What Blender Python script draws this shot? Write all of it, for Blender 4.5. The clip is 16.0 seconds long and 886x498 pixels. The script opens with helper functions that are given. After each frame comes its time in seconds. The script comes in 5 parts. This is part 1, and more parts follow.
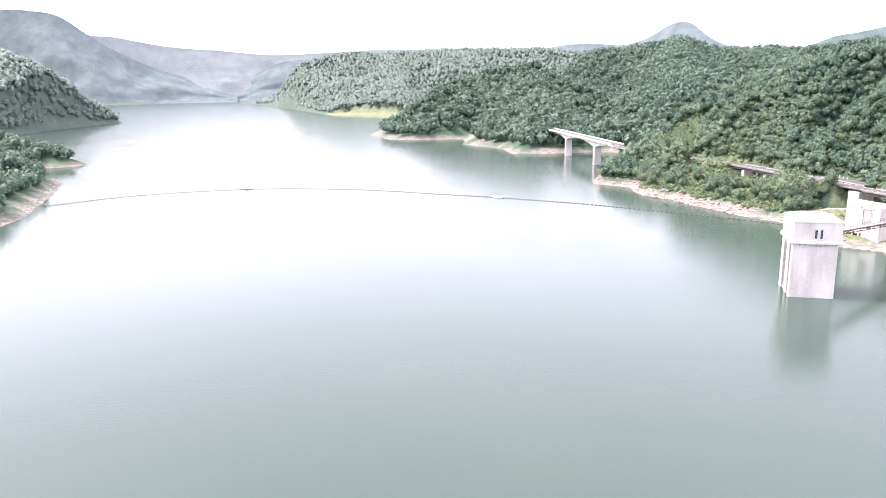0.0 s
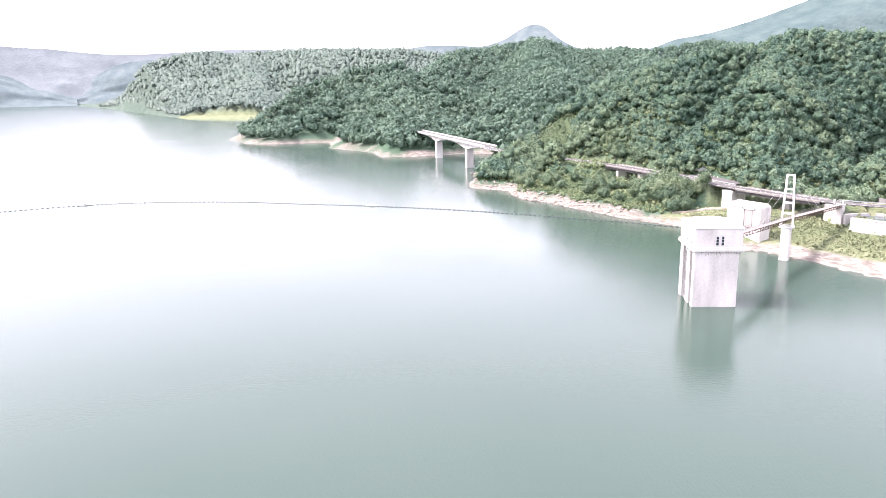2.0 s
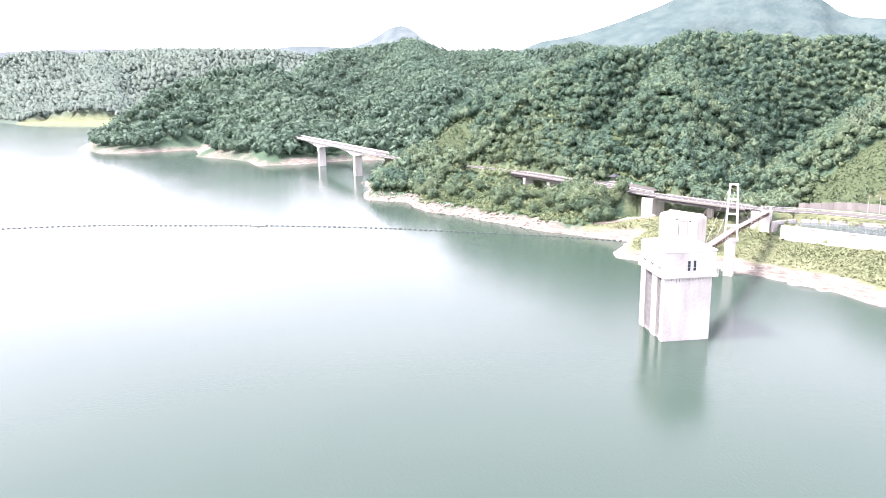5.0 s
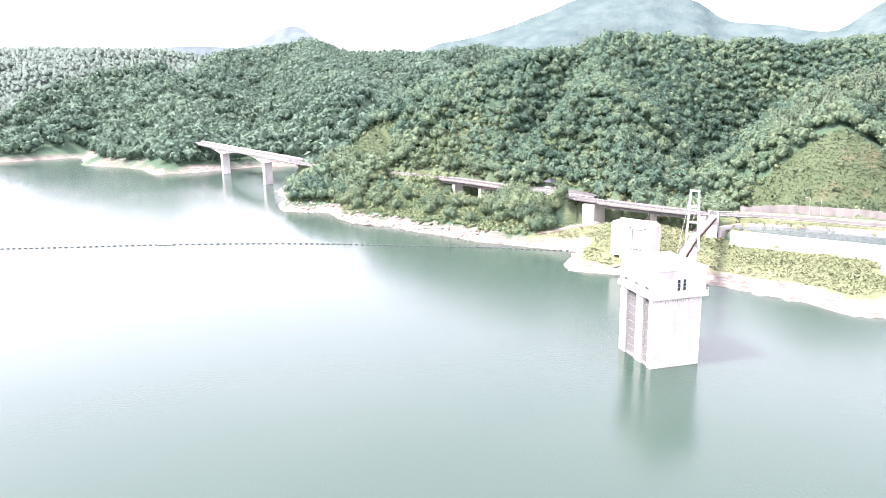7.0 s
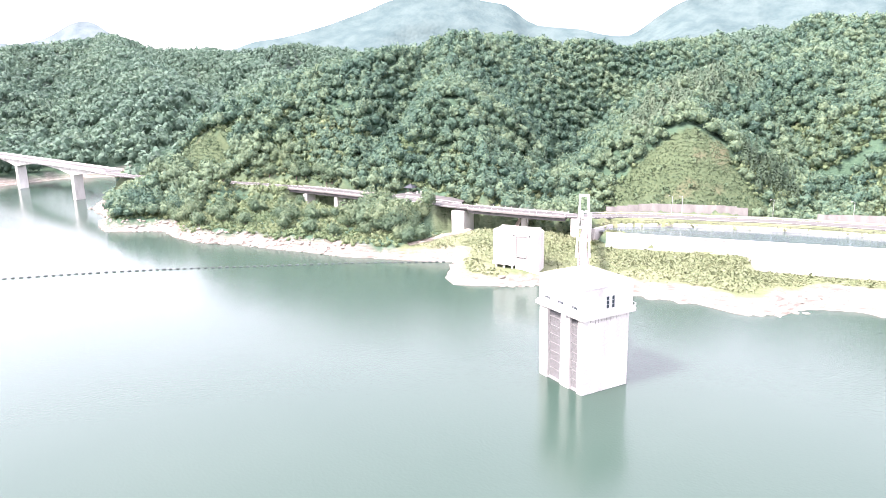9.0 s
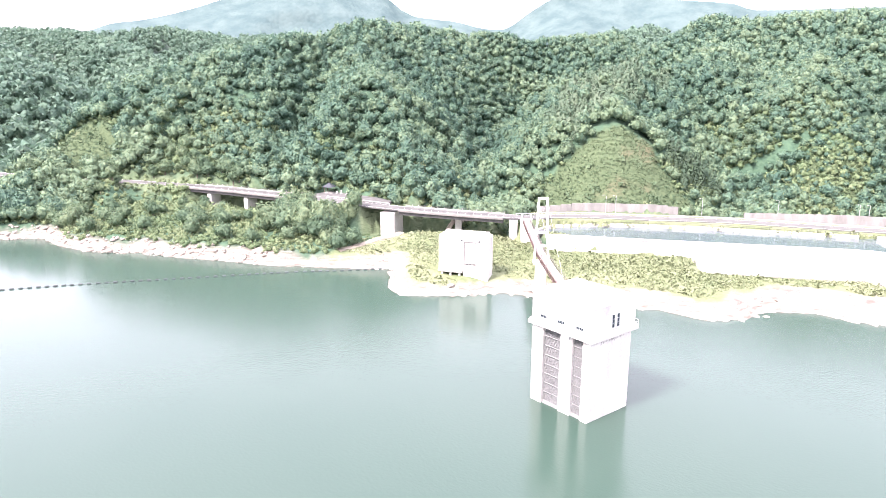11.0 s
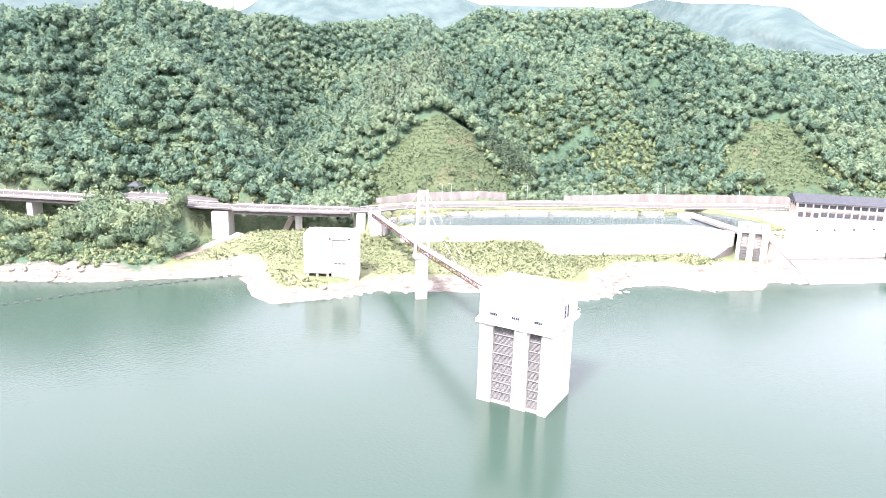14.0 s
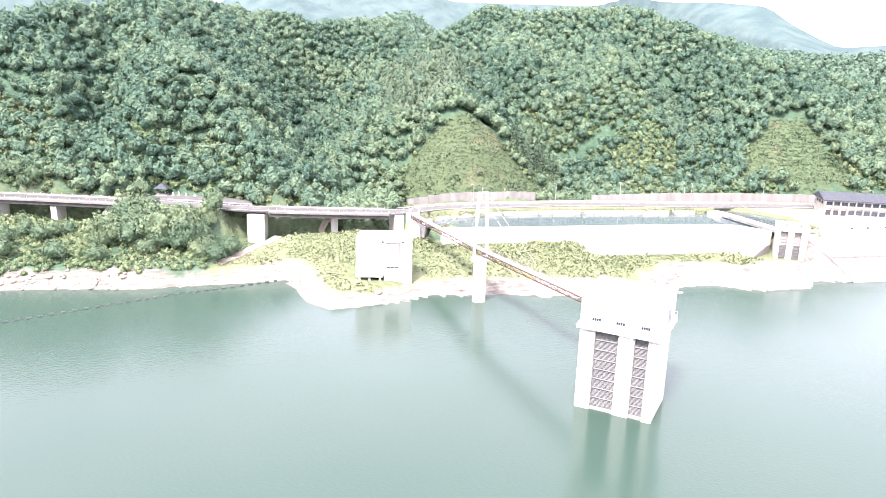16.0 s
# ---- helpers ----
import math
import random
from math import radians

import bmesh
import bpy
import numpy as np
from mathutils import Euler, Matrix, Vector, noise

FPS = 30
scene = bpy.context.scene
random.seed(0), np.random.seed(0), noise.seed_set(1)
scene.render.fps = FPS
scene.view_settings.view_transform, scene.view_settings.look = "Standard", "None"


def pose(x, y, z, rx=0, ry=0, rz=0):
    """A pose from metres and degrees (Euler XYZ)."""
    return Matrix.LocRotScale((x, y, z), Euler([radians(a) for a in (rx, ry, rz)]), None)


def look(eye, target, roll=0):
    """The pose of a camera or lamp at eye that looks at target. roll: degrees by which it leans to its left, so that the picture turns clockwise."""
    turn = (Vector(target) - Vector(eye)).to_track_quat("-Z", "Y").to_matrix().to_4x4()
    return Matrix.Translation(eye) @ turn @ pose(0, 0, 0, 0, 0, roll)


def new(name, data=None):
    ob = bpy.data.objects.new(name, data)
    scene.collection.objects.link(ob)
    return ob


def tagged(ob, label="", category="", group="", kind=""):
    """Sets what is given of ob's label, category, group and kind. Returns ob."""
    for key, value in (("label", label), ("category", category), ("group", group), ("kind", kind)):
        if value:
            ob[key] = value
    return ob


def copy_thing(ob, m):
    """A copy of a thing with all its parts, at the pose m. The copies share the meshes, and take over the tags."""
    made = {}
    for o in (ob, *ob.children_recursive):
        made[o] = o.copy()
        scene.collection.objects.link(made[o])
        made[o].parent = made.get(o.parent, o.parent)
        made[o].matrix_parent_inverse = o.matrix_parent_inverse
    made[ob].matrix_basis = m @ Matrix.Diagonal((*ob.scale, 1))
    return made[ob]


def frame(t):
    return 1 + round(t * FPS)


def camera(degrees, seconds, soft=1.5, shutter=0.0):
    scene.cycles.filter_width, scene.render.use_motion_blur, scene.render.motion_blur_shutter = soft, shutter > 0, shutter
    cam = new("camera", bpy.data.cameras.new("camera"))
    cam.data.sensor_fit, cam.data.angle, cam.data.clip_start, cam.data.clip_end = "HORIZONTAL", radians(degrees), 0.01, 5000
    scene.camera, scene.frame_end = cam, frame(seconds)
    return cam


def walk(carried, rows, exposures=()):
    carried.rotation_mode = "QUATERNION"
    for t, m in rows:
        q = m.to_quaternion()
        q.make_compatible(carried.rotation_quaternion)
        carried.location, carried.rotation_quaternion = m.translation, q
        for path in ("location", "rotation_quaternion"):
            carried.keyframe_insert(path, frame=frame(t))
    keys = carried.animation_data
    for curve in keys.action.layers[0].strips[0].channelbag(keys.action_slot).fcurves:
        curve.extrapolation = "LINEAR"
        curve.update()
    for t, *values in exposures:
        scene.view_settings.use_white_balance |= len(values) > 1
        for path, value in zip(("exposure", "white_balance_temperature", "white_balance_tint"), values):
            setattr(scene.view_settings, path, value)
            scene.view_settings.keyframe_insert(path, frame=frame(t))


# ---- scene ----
cam = camera(62.9, 16.0, 0.9)
PATH = [
    (0, (-0.023, -2.033, 62.142), (-0.039, -0.081, 61.708), -0.8),
    (0.5, (-0.86, 4.707, 62.155), (-0.765, 6.657, 61.72), -0.8),
    (1, (-1.682, 11.432, 62.166), (-1.499, 13.376, 61.731), -0.9),
    (1.5, (-2.474, 18.155, 62.194), (-2.221, 20.09, 61.759), -1.0),
    (2, (-3.258, 24.904, 62.245), (-2.911, 26.825, 61.808), -1.0),
    (2.5, (-4.083, 31.688, 62.315), (-3.656, 33.592, 61.878), -1.0),
    (3, (-4.986, 38.52, 62.398), (-4.501, 40.41, 61.961), -1.1),
    (3.5, (-5.971, 45.359, 62.476), (-5.437, 47.236, 62.037), -1.0),
    (6, (-11.426, 79.816, 63.134), (-10.619, 81.593, 62.695), -1.1),
    (6.5, (-12.347, 86.941, 63.181), (-11.474, 88.685, 62.741), -1.0),
    (7, (-13.084, 94.276, 63.218), (-12.146, 95.987, 62.778), -1.1),
    (7.5, (-13.564, 101.723, 63.266), (-12.562, 103.397, 62.826), -1.1),
    (8, (-13.783, 109.204, 63.325), (-12.69, 110.82, 62.882), -1.0),
    (8.5, (-13.881, 116.684, 63.377), (-12.65, 118.196, 62.932), -1.1),
    (9, (-13.99, 124.111, 63.434), (-12.66, 125.536, 62.986), -1.1),
    (9.2, (-14.093, 127.06, 63.459), (-12.735, 128.457, 63.01), -1.0),
    (11.3, (-15.932, 157.691, 64.438), (-14.337, 158.797, 63.957), 0.5),
    (11.5, (-16.335, 160.476, 64.458), (-14.714, 161.542, 63.973), 0.7),
    (12, (-17.835, 167.095, 64.467), (-16.155, 168.062, 63.978), 1.1),
    (12.5, (-19.563, 173.465, 64.446), (-17.83, 174.333, 63.953), 1.3),
    (13, (-21.278, 179.726, 64.393), (-19.481, 180.451, 63.897), 1.5),
    (13.5, (-22.826, 186.007, 64.332), (-20.988, 186.619, 63.834), 1.6),
    (14, (-24.169, 192.267, 64.27), (-22.304, 192.787, 63.77), 1.6),
    (14.5, (-25.259, 198.461, 64.203), (-23.377, 198.918, 63.703), 1.7),
    (15, (-26.047, 204.639, 64.143), (-24.161, 205.081, 63.642), 1.7),
    (15.5, (-26.488, 210.931, 64.076), (-24.603, 211.369, 63.573), 1.7),
    (16, (-26.708, 217.177, 64.046), (-24.822, 217.611, 63.542), 1.7),
]
walk(cam, [(t, look(eye, target, roll)) for t, eye, target, roll in PATH], [(0.0, 1.62, 6600, 26), (8.0, 2.07, 6600, 26), (16.0, 2.1, 6550, 23)])

# ---- light ----
world = bpy.data.worlds.new("sky")
scene.world = world
world.use_nodes = True
wn = world.node_tree
sky = wn.nodes.new("ShaderNodeTexSky")
sky.sky_type = "NISHITA"
sky.sun_disc = False
SUN_EL, SUN_AZ = 52.0, 285.0          # degrees; azimuth clockwise from +y
sky.sun_elevation, sky.sun_rotation = radians(SUN_EL), radians(SUN_AZ)
sky.air_density, sky.dust_density, sky.ozone_density = 1.0, 4.0, 0.6
veil = wn.nodes.new("ShaderNodeMix")
veil.data_type = "RGBA"
veil.inputs[0].default_value = 0.62
veil.inputs[7].default_value = (9.2, 9.2, 9.8, 1)      # thin bright cloud over the whole sky
wn.links.new(sky.outputs[0], veil.inputs[6])
wn.links.new(veil.outputs[2], wn.nodes["Background"].inputs[0])
wn.nodes["Background"].inputs[1].default_value = 0.15
sun_data = bpy.data.lights.new("sun", "SUN")
sun_data.energy, sun_data.angle, sun_data.color = 3.4, radians(9.0), (1.0, 0.96, 0.9)
sun = new("sun", sun_data)
_e, _a = radians(SUN_EL), radians(SUN_AZ)
sun.matrix_world = look(Vector((math.sin(_a) * math.cos(_e), math.cos(_a) * math.cos(_e), math.sin(_e))) * 900, (0, 0, 0))


# ---- materials ----
def material(name, rough=0.8, spec=0.3):
    m = bpy.data.materials.new(name)
    m.use_nodes = True
    b = m.node_tree.nodes["Principled BSDF"]
    b.inputs["Roughness"].default_value = rough
    b.inputs["Specular IOR Level"].default_value = spec
    return m, m.node_tree.nodes, m.node_tree.links, b


def node(nodes, kind, **values):
    n = nodes.new(kind)
    for key, value in values.items():
        n.inputs[key.replace("_", " ")].default_value = value
    return n


def ramp(nodes, links, source, stops):
    r = nodes.new("ShaderNodeValToRGB")
    while len(r.color_ramp.elements) < len(stops):
        r.color_ramp.elements.new(0.5)
    for e, (at, col) in zip(r.color_ramp.elements, stops):
        e.position, e.color = at, (*col, 1)
    links.new(source, r.inputs[0])
    return r


def mixed(nodes, links, fac, a, b, how="MIX"):
    n = nodes.new("ShaderNodeMix")
    n.data_type, n.blend_type = "RGBA", how
    for sock, v in ((n.inputs[0], fac), (n.inputs[6], a), (n.inputs[7], b)):
        if isinstance(v, (int, float)):
            sock.default_value = v
        elif isinstance(v, tuple):
            sock.default_value = (*v, 1)
        else:
            links.new(v, sock)
    return n.outputs[2]


def place_of(nodes):
    return nodes.new("ShaderNodeNewGeometry").outputs["Position"]


def noise_at(nodes, links, scale, detail=4.0, stretch=(1, 1, 1)):
    m = nodes.new("ShaderNodeMapping")
    m.inputs["Scale"].default_value = stretch
    links.new(place_of(nodes), m.inputs[0])
    n = node(nodes, "ShaderNodeTexNoise", Scale=scale, Detail=detail)
    links.new(m.outputs[0], n.inputs["Vector"])
    return n.outputs[0]


def bumped(nodes, links, b, height, strength, distance):
    n = node(nodes, "ShaderNodeBump", Strength=strength, Distance=distance)
    links.new(height, n.inputs["Height"])
    links.new(n.outputs[0], b.inputs["Normal"])


def plain(name, dark, light, scale=0.6, rough=0.8, metal=0.0, stretch=(1, 1, 1), bump=0.2):
    """A surface whose colour wanders between two tones at two sizes."""
    m, nodes, links, b = material(name, rough)
    big = noise_at(nodes, links, scale, 5, stretch)
    fine = noise_at(nodes, links, scale * 9, 3)
    both = nodes.new("ShaderNodeMath")
    both.operation = "MULTIPLY_ADD"
    both.inputs[1].default_value = 0.35
    links.new(fine, both.inputs[0])
    links.new(big, both.inputs[2])
    r = ramp(nodes, links, both.outputs[0], [(0.45, dark), (0.85, light)])
    links.new(r.outputs[0], b.inputs["Base Color"])
    b.inputs["Metallic"].default_value = metal
    if bump:
        bumped(nodes, links, b, fine, bump, 0.05)
    return m


def foliage(name, dark, mid, light, single=False, clump=1.9):
    """Leaves: a tone and a relief for each clump of them (so many to the metre), and a tint for each tree."""
    m, nodes, links, b = material(name, 0.6, 0.25)
    cells = node(nodes, "ShaderNodeTexVoronoi", Scale=clump)
    links.new(place_of(nodes), cells.inputs["Vector"])
    tint = nodes.new("ShaderNodeObjectInfo" if single else "ShaderNodeAttribute")
    if not single:
        tint.attribute_name = "tint"

    def scaled(source, by, plus=None):
        n = nodes.new("ShaderNodeMath")
        n.operation = "MULTIPLY_ADD"
        n.inputs[1].default_value = by
        n.inputs[2].default_value = 0.0
        links.new(source, n.inputs[0])
        if plus is not None:
            links.new(plus, n.inputs[2])
        return n.outputs[0]

    tone = scaled(tint.outputs["Random" if single else "Fac"], 0.44)
    tone = scaled(cells.outputs["Color"], 0.52, tone)
    tone = scaled(noise_at(nodes, links, 0.55 * clump, 3), 0.55, tone)
    r = ramp(nodes, links, tone, [(0.36, dark), (0.74, mid), (1.02, light)])
    links.new(r.outputs[0], b.inputs["Base Color"])
    relief = node(nodes, "ShaderNodeBump", Strength=0.75, Distance=0.42 / clump)
    relief.invert = True
    links.new(cells.outputs["Distance"], relief.inputs["Height"])
    links.new(relief.outputs[0], b.inputs["Normal"])
    glow = nodes.new("ShaderNodeBsdfTranslucent")
    links.new(r.outputs[0], glow.inputs[0])
    both = nodes.new("ShaderNodeMixShader")
    both.inputs[0].default_value = 0.30
    links.new(b.outputs[0], both.inputs[1])
    links.new(glow.outputs[0], both.inputs[2])
    links.new(both.outputs[0], nodes["Material Output"].inputs[0])
    return m


WHITE = plain("pale_concrete", (0.36, 0.345, 0.33), (0.56, 0.55, 0.535), 0.25, 0.75, 0, (1, 1, 0.25))
WALL = plain("weathered_concrete", (0.30, 0.29, 0.285), (0.45, 0.44, 0.425), 0.2, 0.85, 0, (1, 1, 0.3))
GREYC = plain("grey_concrete", (0.17, 0.163, 0.155), (0.28, 0.27, 0.26), 0.3, 0.9, 0, (1, 1, 0.3))
ROOF = plain("roof_coating", (0.46, 0.45, 0.44), (0.60, 0.59, 0.58), 0.3, 0.7)
DULL = plain("dull_concrete", (0.118, 0.114, 0.110), (0.192, 0.186, 0.180), 0.4, 0.9, 0, (1, 1, 0.25))
GRILLE = plain("grille_grey", (0.078, 0.081, 0.083), (0.118, 0.122, 0.124), 2.0, 0.6)
BEAM = plain("grille_beam", (0.142, 0.144, 0.145), (0.198, 0.200, 0.200), 1.0, 0.7)
RUST = plain("red_brown_steel", (0.060, 0.036, 0.033), (0.120, 0.078, 0.072), 1.5, 0.6, 0.3)
STEEL = plain("white_steel", (0.70, 0.70, 0.70), (0.84, 0.84, 0.84), 1.0, 0.4)
GALV = plain("galvanised_steel", (0.42, 0.43, 0.44), (0.60, 0.61, 0.62), 2.0, 0.4, 0.6)
ASPHALT = plain("asphalt", (0.058, 0.058, 0.058), (0.105, 0.104, 0.102), 0.4, 0.9)
SLATE = plain("slate_roof", (0.028, 0.033, 0.042), (0.050, 0.057, 0.068), 0.8, 0.5)
GIRDER = plain("dark_girder", (0.035, 0.035, 0.037), (0.065, 0.064, 0.064), 0.6, 0.7)
RAILGREY = plain("rail_grey", (0.085, 0.078, 0.078), (0.135, 0.125, 0.122), 1.0, 0.6)
CREAM = plain("cream_render", (0.24, 0.215, 0.19), (0.34, 0.31, 0.28), 0.5, 0.8)
DARKM = plain("dark_metal", (0.03, 0.03, 0.035), (0.07, 0.07, 0.075), 2.0, 0.5, 0.4)
EARTHPATH = plain("packed_earth", (0.22, 0.19, 0.155), (0.35, 0.31, 0.26), 0.4, 0.95)
ROCK = plain("bleached_rock", (0.15, 0.13, 0.112), (0.34, 0.31, 0.275), 0.5, 0.9, 0, (1, 1, 2.5), 0.6)
FLOAT = plain("float_plastic", (0.025, 0.032, 0.034), (0.060, 0.068, 0.070), 2.0, 0.8)
PALE_FLOAT = plain("pale_float", (0.45, 0.45, 0.43), (0.6, 0.6, 0.58), 2.0, 0.5)
BARK = plain("bark", (0.06, 0.05, 0.04), (0.15, 0.12, 0.10), 3.0, 0.9)
LEAF = foliage("leaves", (0.032, 0.077, 0.060), (0.080, 0.146, 0.101), (0.148, 0.208, 0.124))
TREELEAF = foliage("tree_leaves", (0.052, 0.098, 0.062), (0.096, 0.152, 0.090), (0.162, 0.212, 0.120), True)
# Paler, bluer leaves: a little haze put into the colour of mid-distance woods.
MIDLEAF_HAZED = foliage("hazed_mid_woods", (0.060, 0.112, 0.084), (0.088, 0.152, 0.110), (0.124, 0.190, 0.132), clump=1.0)
SHRUB = foliage("shrub_leaves", (0.050, 0.092, 0.054), (0.080, 0.126, 0.070), (0.116, 0.160, 0.088))
WEEDS = foliage("weeds", (0.140, 0.180, 0.096), (0.196, 0.230, 0.130), (0.262, 0.284, 0.176))
PINE = foliage("pine_needles", (0.052, 0.100, 0.066), (0.088, 0.138, 0.090), (0.126, 0.172, 0.114))
CONIFER = foliage("conifer_needles", (0.034, 0.066, 0.046), (0.052, 0.092, 0.060), (0.076, 0.118, 0.074))
THICKET = foliage("thicket_leaves", (0.078, 0.130, 0.068), (0.126, 0.180, 0.092), (0.184, 0.226, 0.122))
# Palest, bluest leaves: the haze over far woods is painted into the colour.
FARLEAF_HAZED = foliage("hazed_far_woods", (0.096, 0.142, 0.122), (0.120, 0.172, 0.146), (0.146, 0.200, 0.168), clump=0.45)
GLASS, _n, _l, _b = material("window_glass", 0.08, 0.5)
_b.inputs["Base Color"].default_value = (0.03, 0.04, 0.05, 1)


def water_material():
    m, nodes, links, b = material("lake_water", 0.06, 0.50)
    b.inputs["IOR"].default_value = 1.33
    big = noise_at(nodes, links, 0.012, 3)
    r = ramp(nodes, links, big, [(0.35, (0.027, 0.052, 0.041)), (0.7, (0.033, 0.058, 0.046))])
    links.new(r.outputs[0], b.inputs["Base Color"])
    wave = noise_at(nodes, links, 1.9, 4, (1, 0.6, 1))
    patch = noise_at(nodes, links, 0.02, 2)
    mul = nodes.new("ShaderNodeMath")
    mul.operation = "MULTIPLY"
    links.new(wave, mul.inputs[0])
    links.new(patch, mul.inputs[1])
    bumped(nodes, links, b, mul.outputs[0], 0.35, 0.16)
    rr = nodes.new("ShaderNodeMapRange")
    rr.inputs["From Min"].default_value, rr.inputs["From Max"].default_value = 0.15, 0.85
    rr.inputs["To Min"].default_value, rr.inputs["To Max"].default_value = 0.13, 0.20
    links.new(patch, rr.inputs[0])
    links.new(rr.outputs[0], b.inputs["Roughness"])
    return m


WATER = water_material()
# Paler than the lake: the sky's glare is put into this base colour.
POOLWATER = plain("basin_water", (0.062, 0.086, 0.092), (0.076, 0.100, 0.104), 0.05, 0.12, 0, (1, 1, 1), 0.05)


def ground_material():
    m, nodes, links, b = material("ground", 0.95, 0.15)

    def mask(name):
        a = nodes.new("ShaderNodeAttribute")
        a.attribute_name = name
        return a.outputs["Fac"]

    n1, n2, n3 = noise_at(nodes, links, 0.09, 5), noise_at(nodes, links, 0.7, 4), noise_at(nodes, links, 0.6, 5, (0.4, 0.4, 3.0))
    wood = ramp(nodes, links, n2, [(0.3, (0.034, 0.068, 0.046)), (0.7, (0.060, 0.104, 0.066))]).outputs[0]
    grass = ramp(nodes, links, n1, [(0.3, (0.090, 0.114, 0.062)), (0.5, (0.136, 0.156, 0.088)), (0.7, (0.205, 0.212, 0.135))]).outputs[0]
    grass = mixed(nodes, links, 0.35, grass, ramp(nodes, links, n2, [(0.35, (0.05, 0.08, 0.036)), (0.65, (0.12, 0.14, 0.075))]).outputs[0])
    bare = ramp(nodes, links, n3, [(0.3, (0.098, 0.087, 0.076)), (0.5, (0.178, 0.162, 0.146)), (0.7, (0.285, 0.266, 0.246))]).outputs[0]
    crack = node(nodes, "ShaderNodeTexVoronoi", Scale=0.55)
    crack.feature = "DISTANCE_TO_EDGE"
    links.new(place_of(nodes), crack.inputs["Vector"])
    bare = mixed(nodes, links, ramp(nodes, links, crack.outputs["Distance"], [(0.0, (0.55, 0.55, 0.55)), (0.07, (0, 0, 0))]).outputs[0], bare, (0.10, 0.085, 0.072))
    # Ground in the far woods' paler, bluer tone, haze put into the colour.
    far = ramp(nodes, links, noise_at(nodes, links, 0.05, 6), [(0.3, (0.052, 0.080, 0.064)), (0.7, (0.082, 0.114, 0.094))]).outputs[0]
    slope = ramp(nodes, links, n2, [(0.3, (0.046, 0.068, 0.037)), (0.55, (0.060, 0.084, 0.045)), (0.75, (0.076, 0.100, 0.055))]).outputs[0]
    slope = mixed(nodes, links, ramp(nodes, links, noise_at(nodes, links, 0.05, 4), [(0.58, (0, 0, 0)), (0.72, (0.6, 0.6, 0.6))]).outputs[0], slope, (0.125, 0.098, 0.066))
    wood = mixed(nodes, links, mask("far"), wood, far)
    col = mixed(nodes, links, mask("grass"), wood, grass)
    col = mixed(nodes, links, mask("slope"), col, slope)
    col = mixed(nodes, links, mask("bare"), col, bare)
    links.new(col, b.inputs["Base Color"])
    both = nodes.new("ShaderNodeMath")
    links.new(n2, both.inputs[0])
    links.new(n3, both.inputs[1])
    bumped(nodes, links, b, both.outputs[0], 0.8, 0.5)
    return m


GROUND = ground_material()


# ---- mesh helpers ----
def mesh_of(name, bm, mat, smooth=False):
    me = bpy.data.meshes.new(name)
    bmesh.ops.recalc_face_normals(bm, faces=bm.faces)
    bm.to_mesh(me)
    bm.free()
    me.materials.append(mat)
    if smooth:
        me.polygons.foreach_set("use_smooth", [True] * len(me.polygons))
    return me


def part(name, bm, mat, parent=None, label="", smooth=False):
    ob = new(name, mesh_of(name, bm, mat, smooth))
    ob.parent = parent
    return tagged(ob, label)


def thing(name, m, label, category, group="", kind=""):
    ob = new(name)
    ob.matrix_world = m
    return tagged(ob, label, category, group, kind)


def box(bm, x0, x1, y0, y1, z0, z1, bevel=0.0, m=None):
    r = bmesh.ops.create_cube(bm, size=1, matrix=Matrix.LocRotScale(((x0 + x1) / 2, (y0 + y1) / 2, (z0 + z1) / 2), None, (x1 - x0, y1 - y0, z1 - z0)))
    vs = r["verts"]
    if bevel:
        es = list({e for v in vs for e in v.link_edges})
        out = bmesh.ops.bevel(bm, geom=es, offset=bevel, segments=1, affect="EDGES")
        vs = list({v for f in out["faces"] for v in f.verts} | {v for v in vs if v.is_valid})
    if m is not None:
        bmesh.ops.transform(bm, matrix=m, verts=vs)
    return bm


def B(*args, **kw):
    return box(bmesh.new(), *args, **kw)


def beam(bm, a, b, w, h=None):
    """A straight member from a to b."""
    a, b = Vector(a), Vector(b)
    turn = (b - a).to_track_quat("Z", "Y")
    bmesh.ops.create_cube(bm, size=1, matrix=Matrix.LocRotScale((a + b) / 2, turn, (w, h or w, (b - a).length)))
    return bm


def rod(bm, a, b, r0, r1=None, seg=8):
    a, b = Vector(a), Vector(b)
    turn = (b - a).to_track_quat("Z", "Y")
    bmesh.ops.create_cone(bm, cap_ends=True, segments=seg, radius1=r0, radius2=r0 if r1 is None else r1, depth=(b - a).length, matrix=Matrix.LocRotScale((a + b) / 2, turn, None))
    return bm


def sweep(bm, line, profile, closed=True):
    """A profile of (across, up) carried along a line of (x, y, z); across points to the line's right."""
    line = [Vector(p) for p in line]
    rows = []
    for i, p in enumerate(line):
        d = (line[min(i + 1, len(line) - 1)] - line[max(i - 1, 0)]).to_2d().normalized()
        right = Vector((d.y, -d.x, 0))
        rows.append([bm.verts.new(p + right * a + Vector((0, 0, u))) for a, u in profile])
    n = len(profile)
    for r, s in zip(rows, rows[1:]):
        for j in range(n if closed else n - 1):
            bm.faces.new((r[j], r[(j + 1) % n], s[(j + 1) % n], s[j]))
    if closed:
        bm.faces.new(rows[0])
        bm.faces.new(rows[-1][::-1])
    return bm


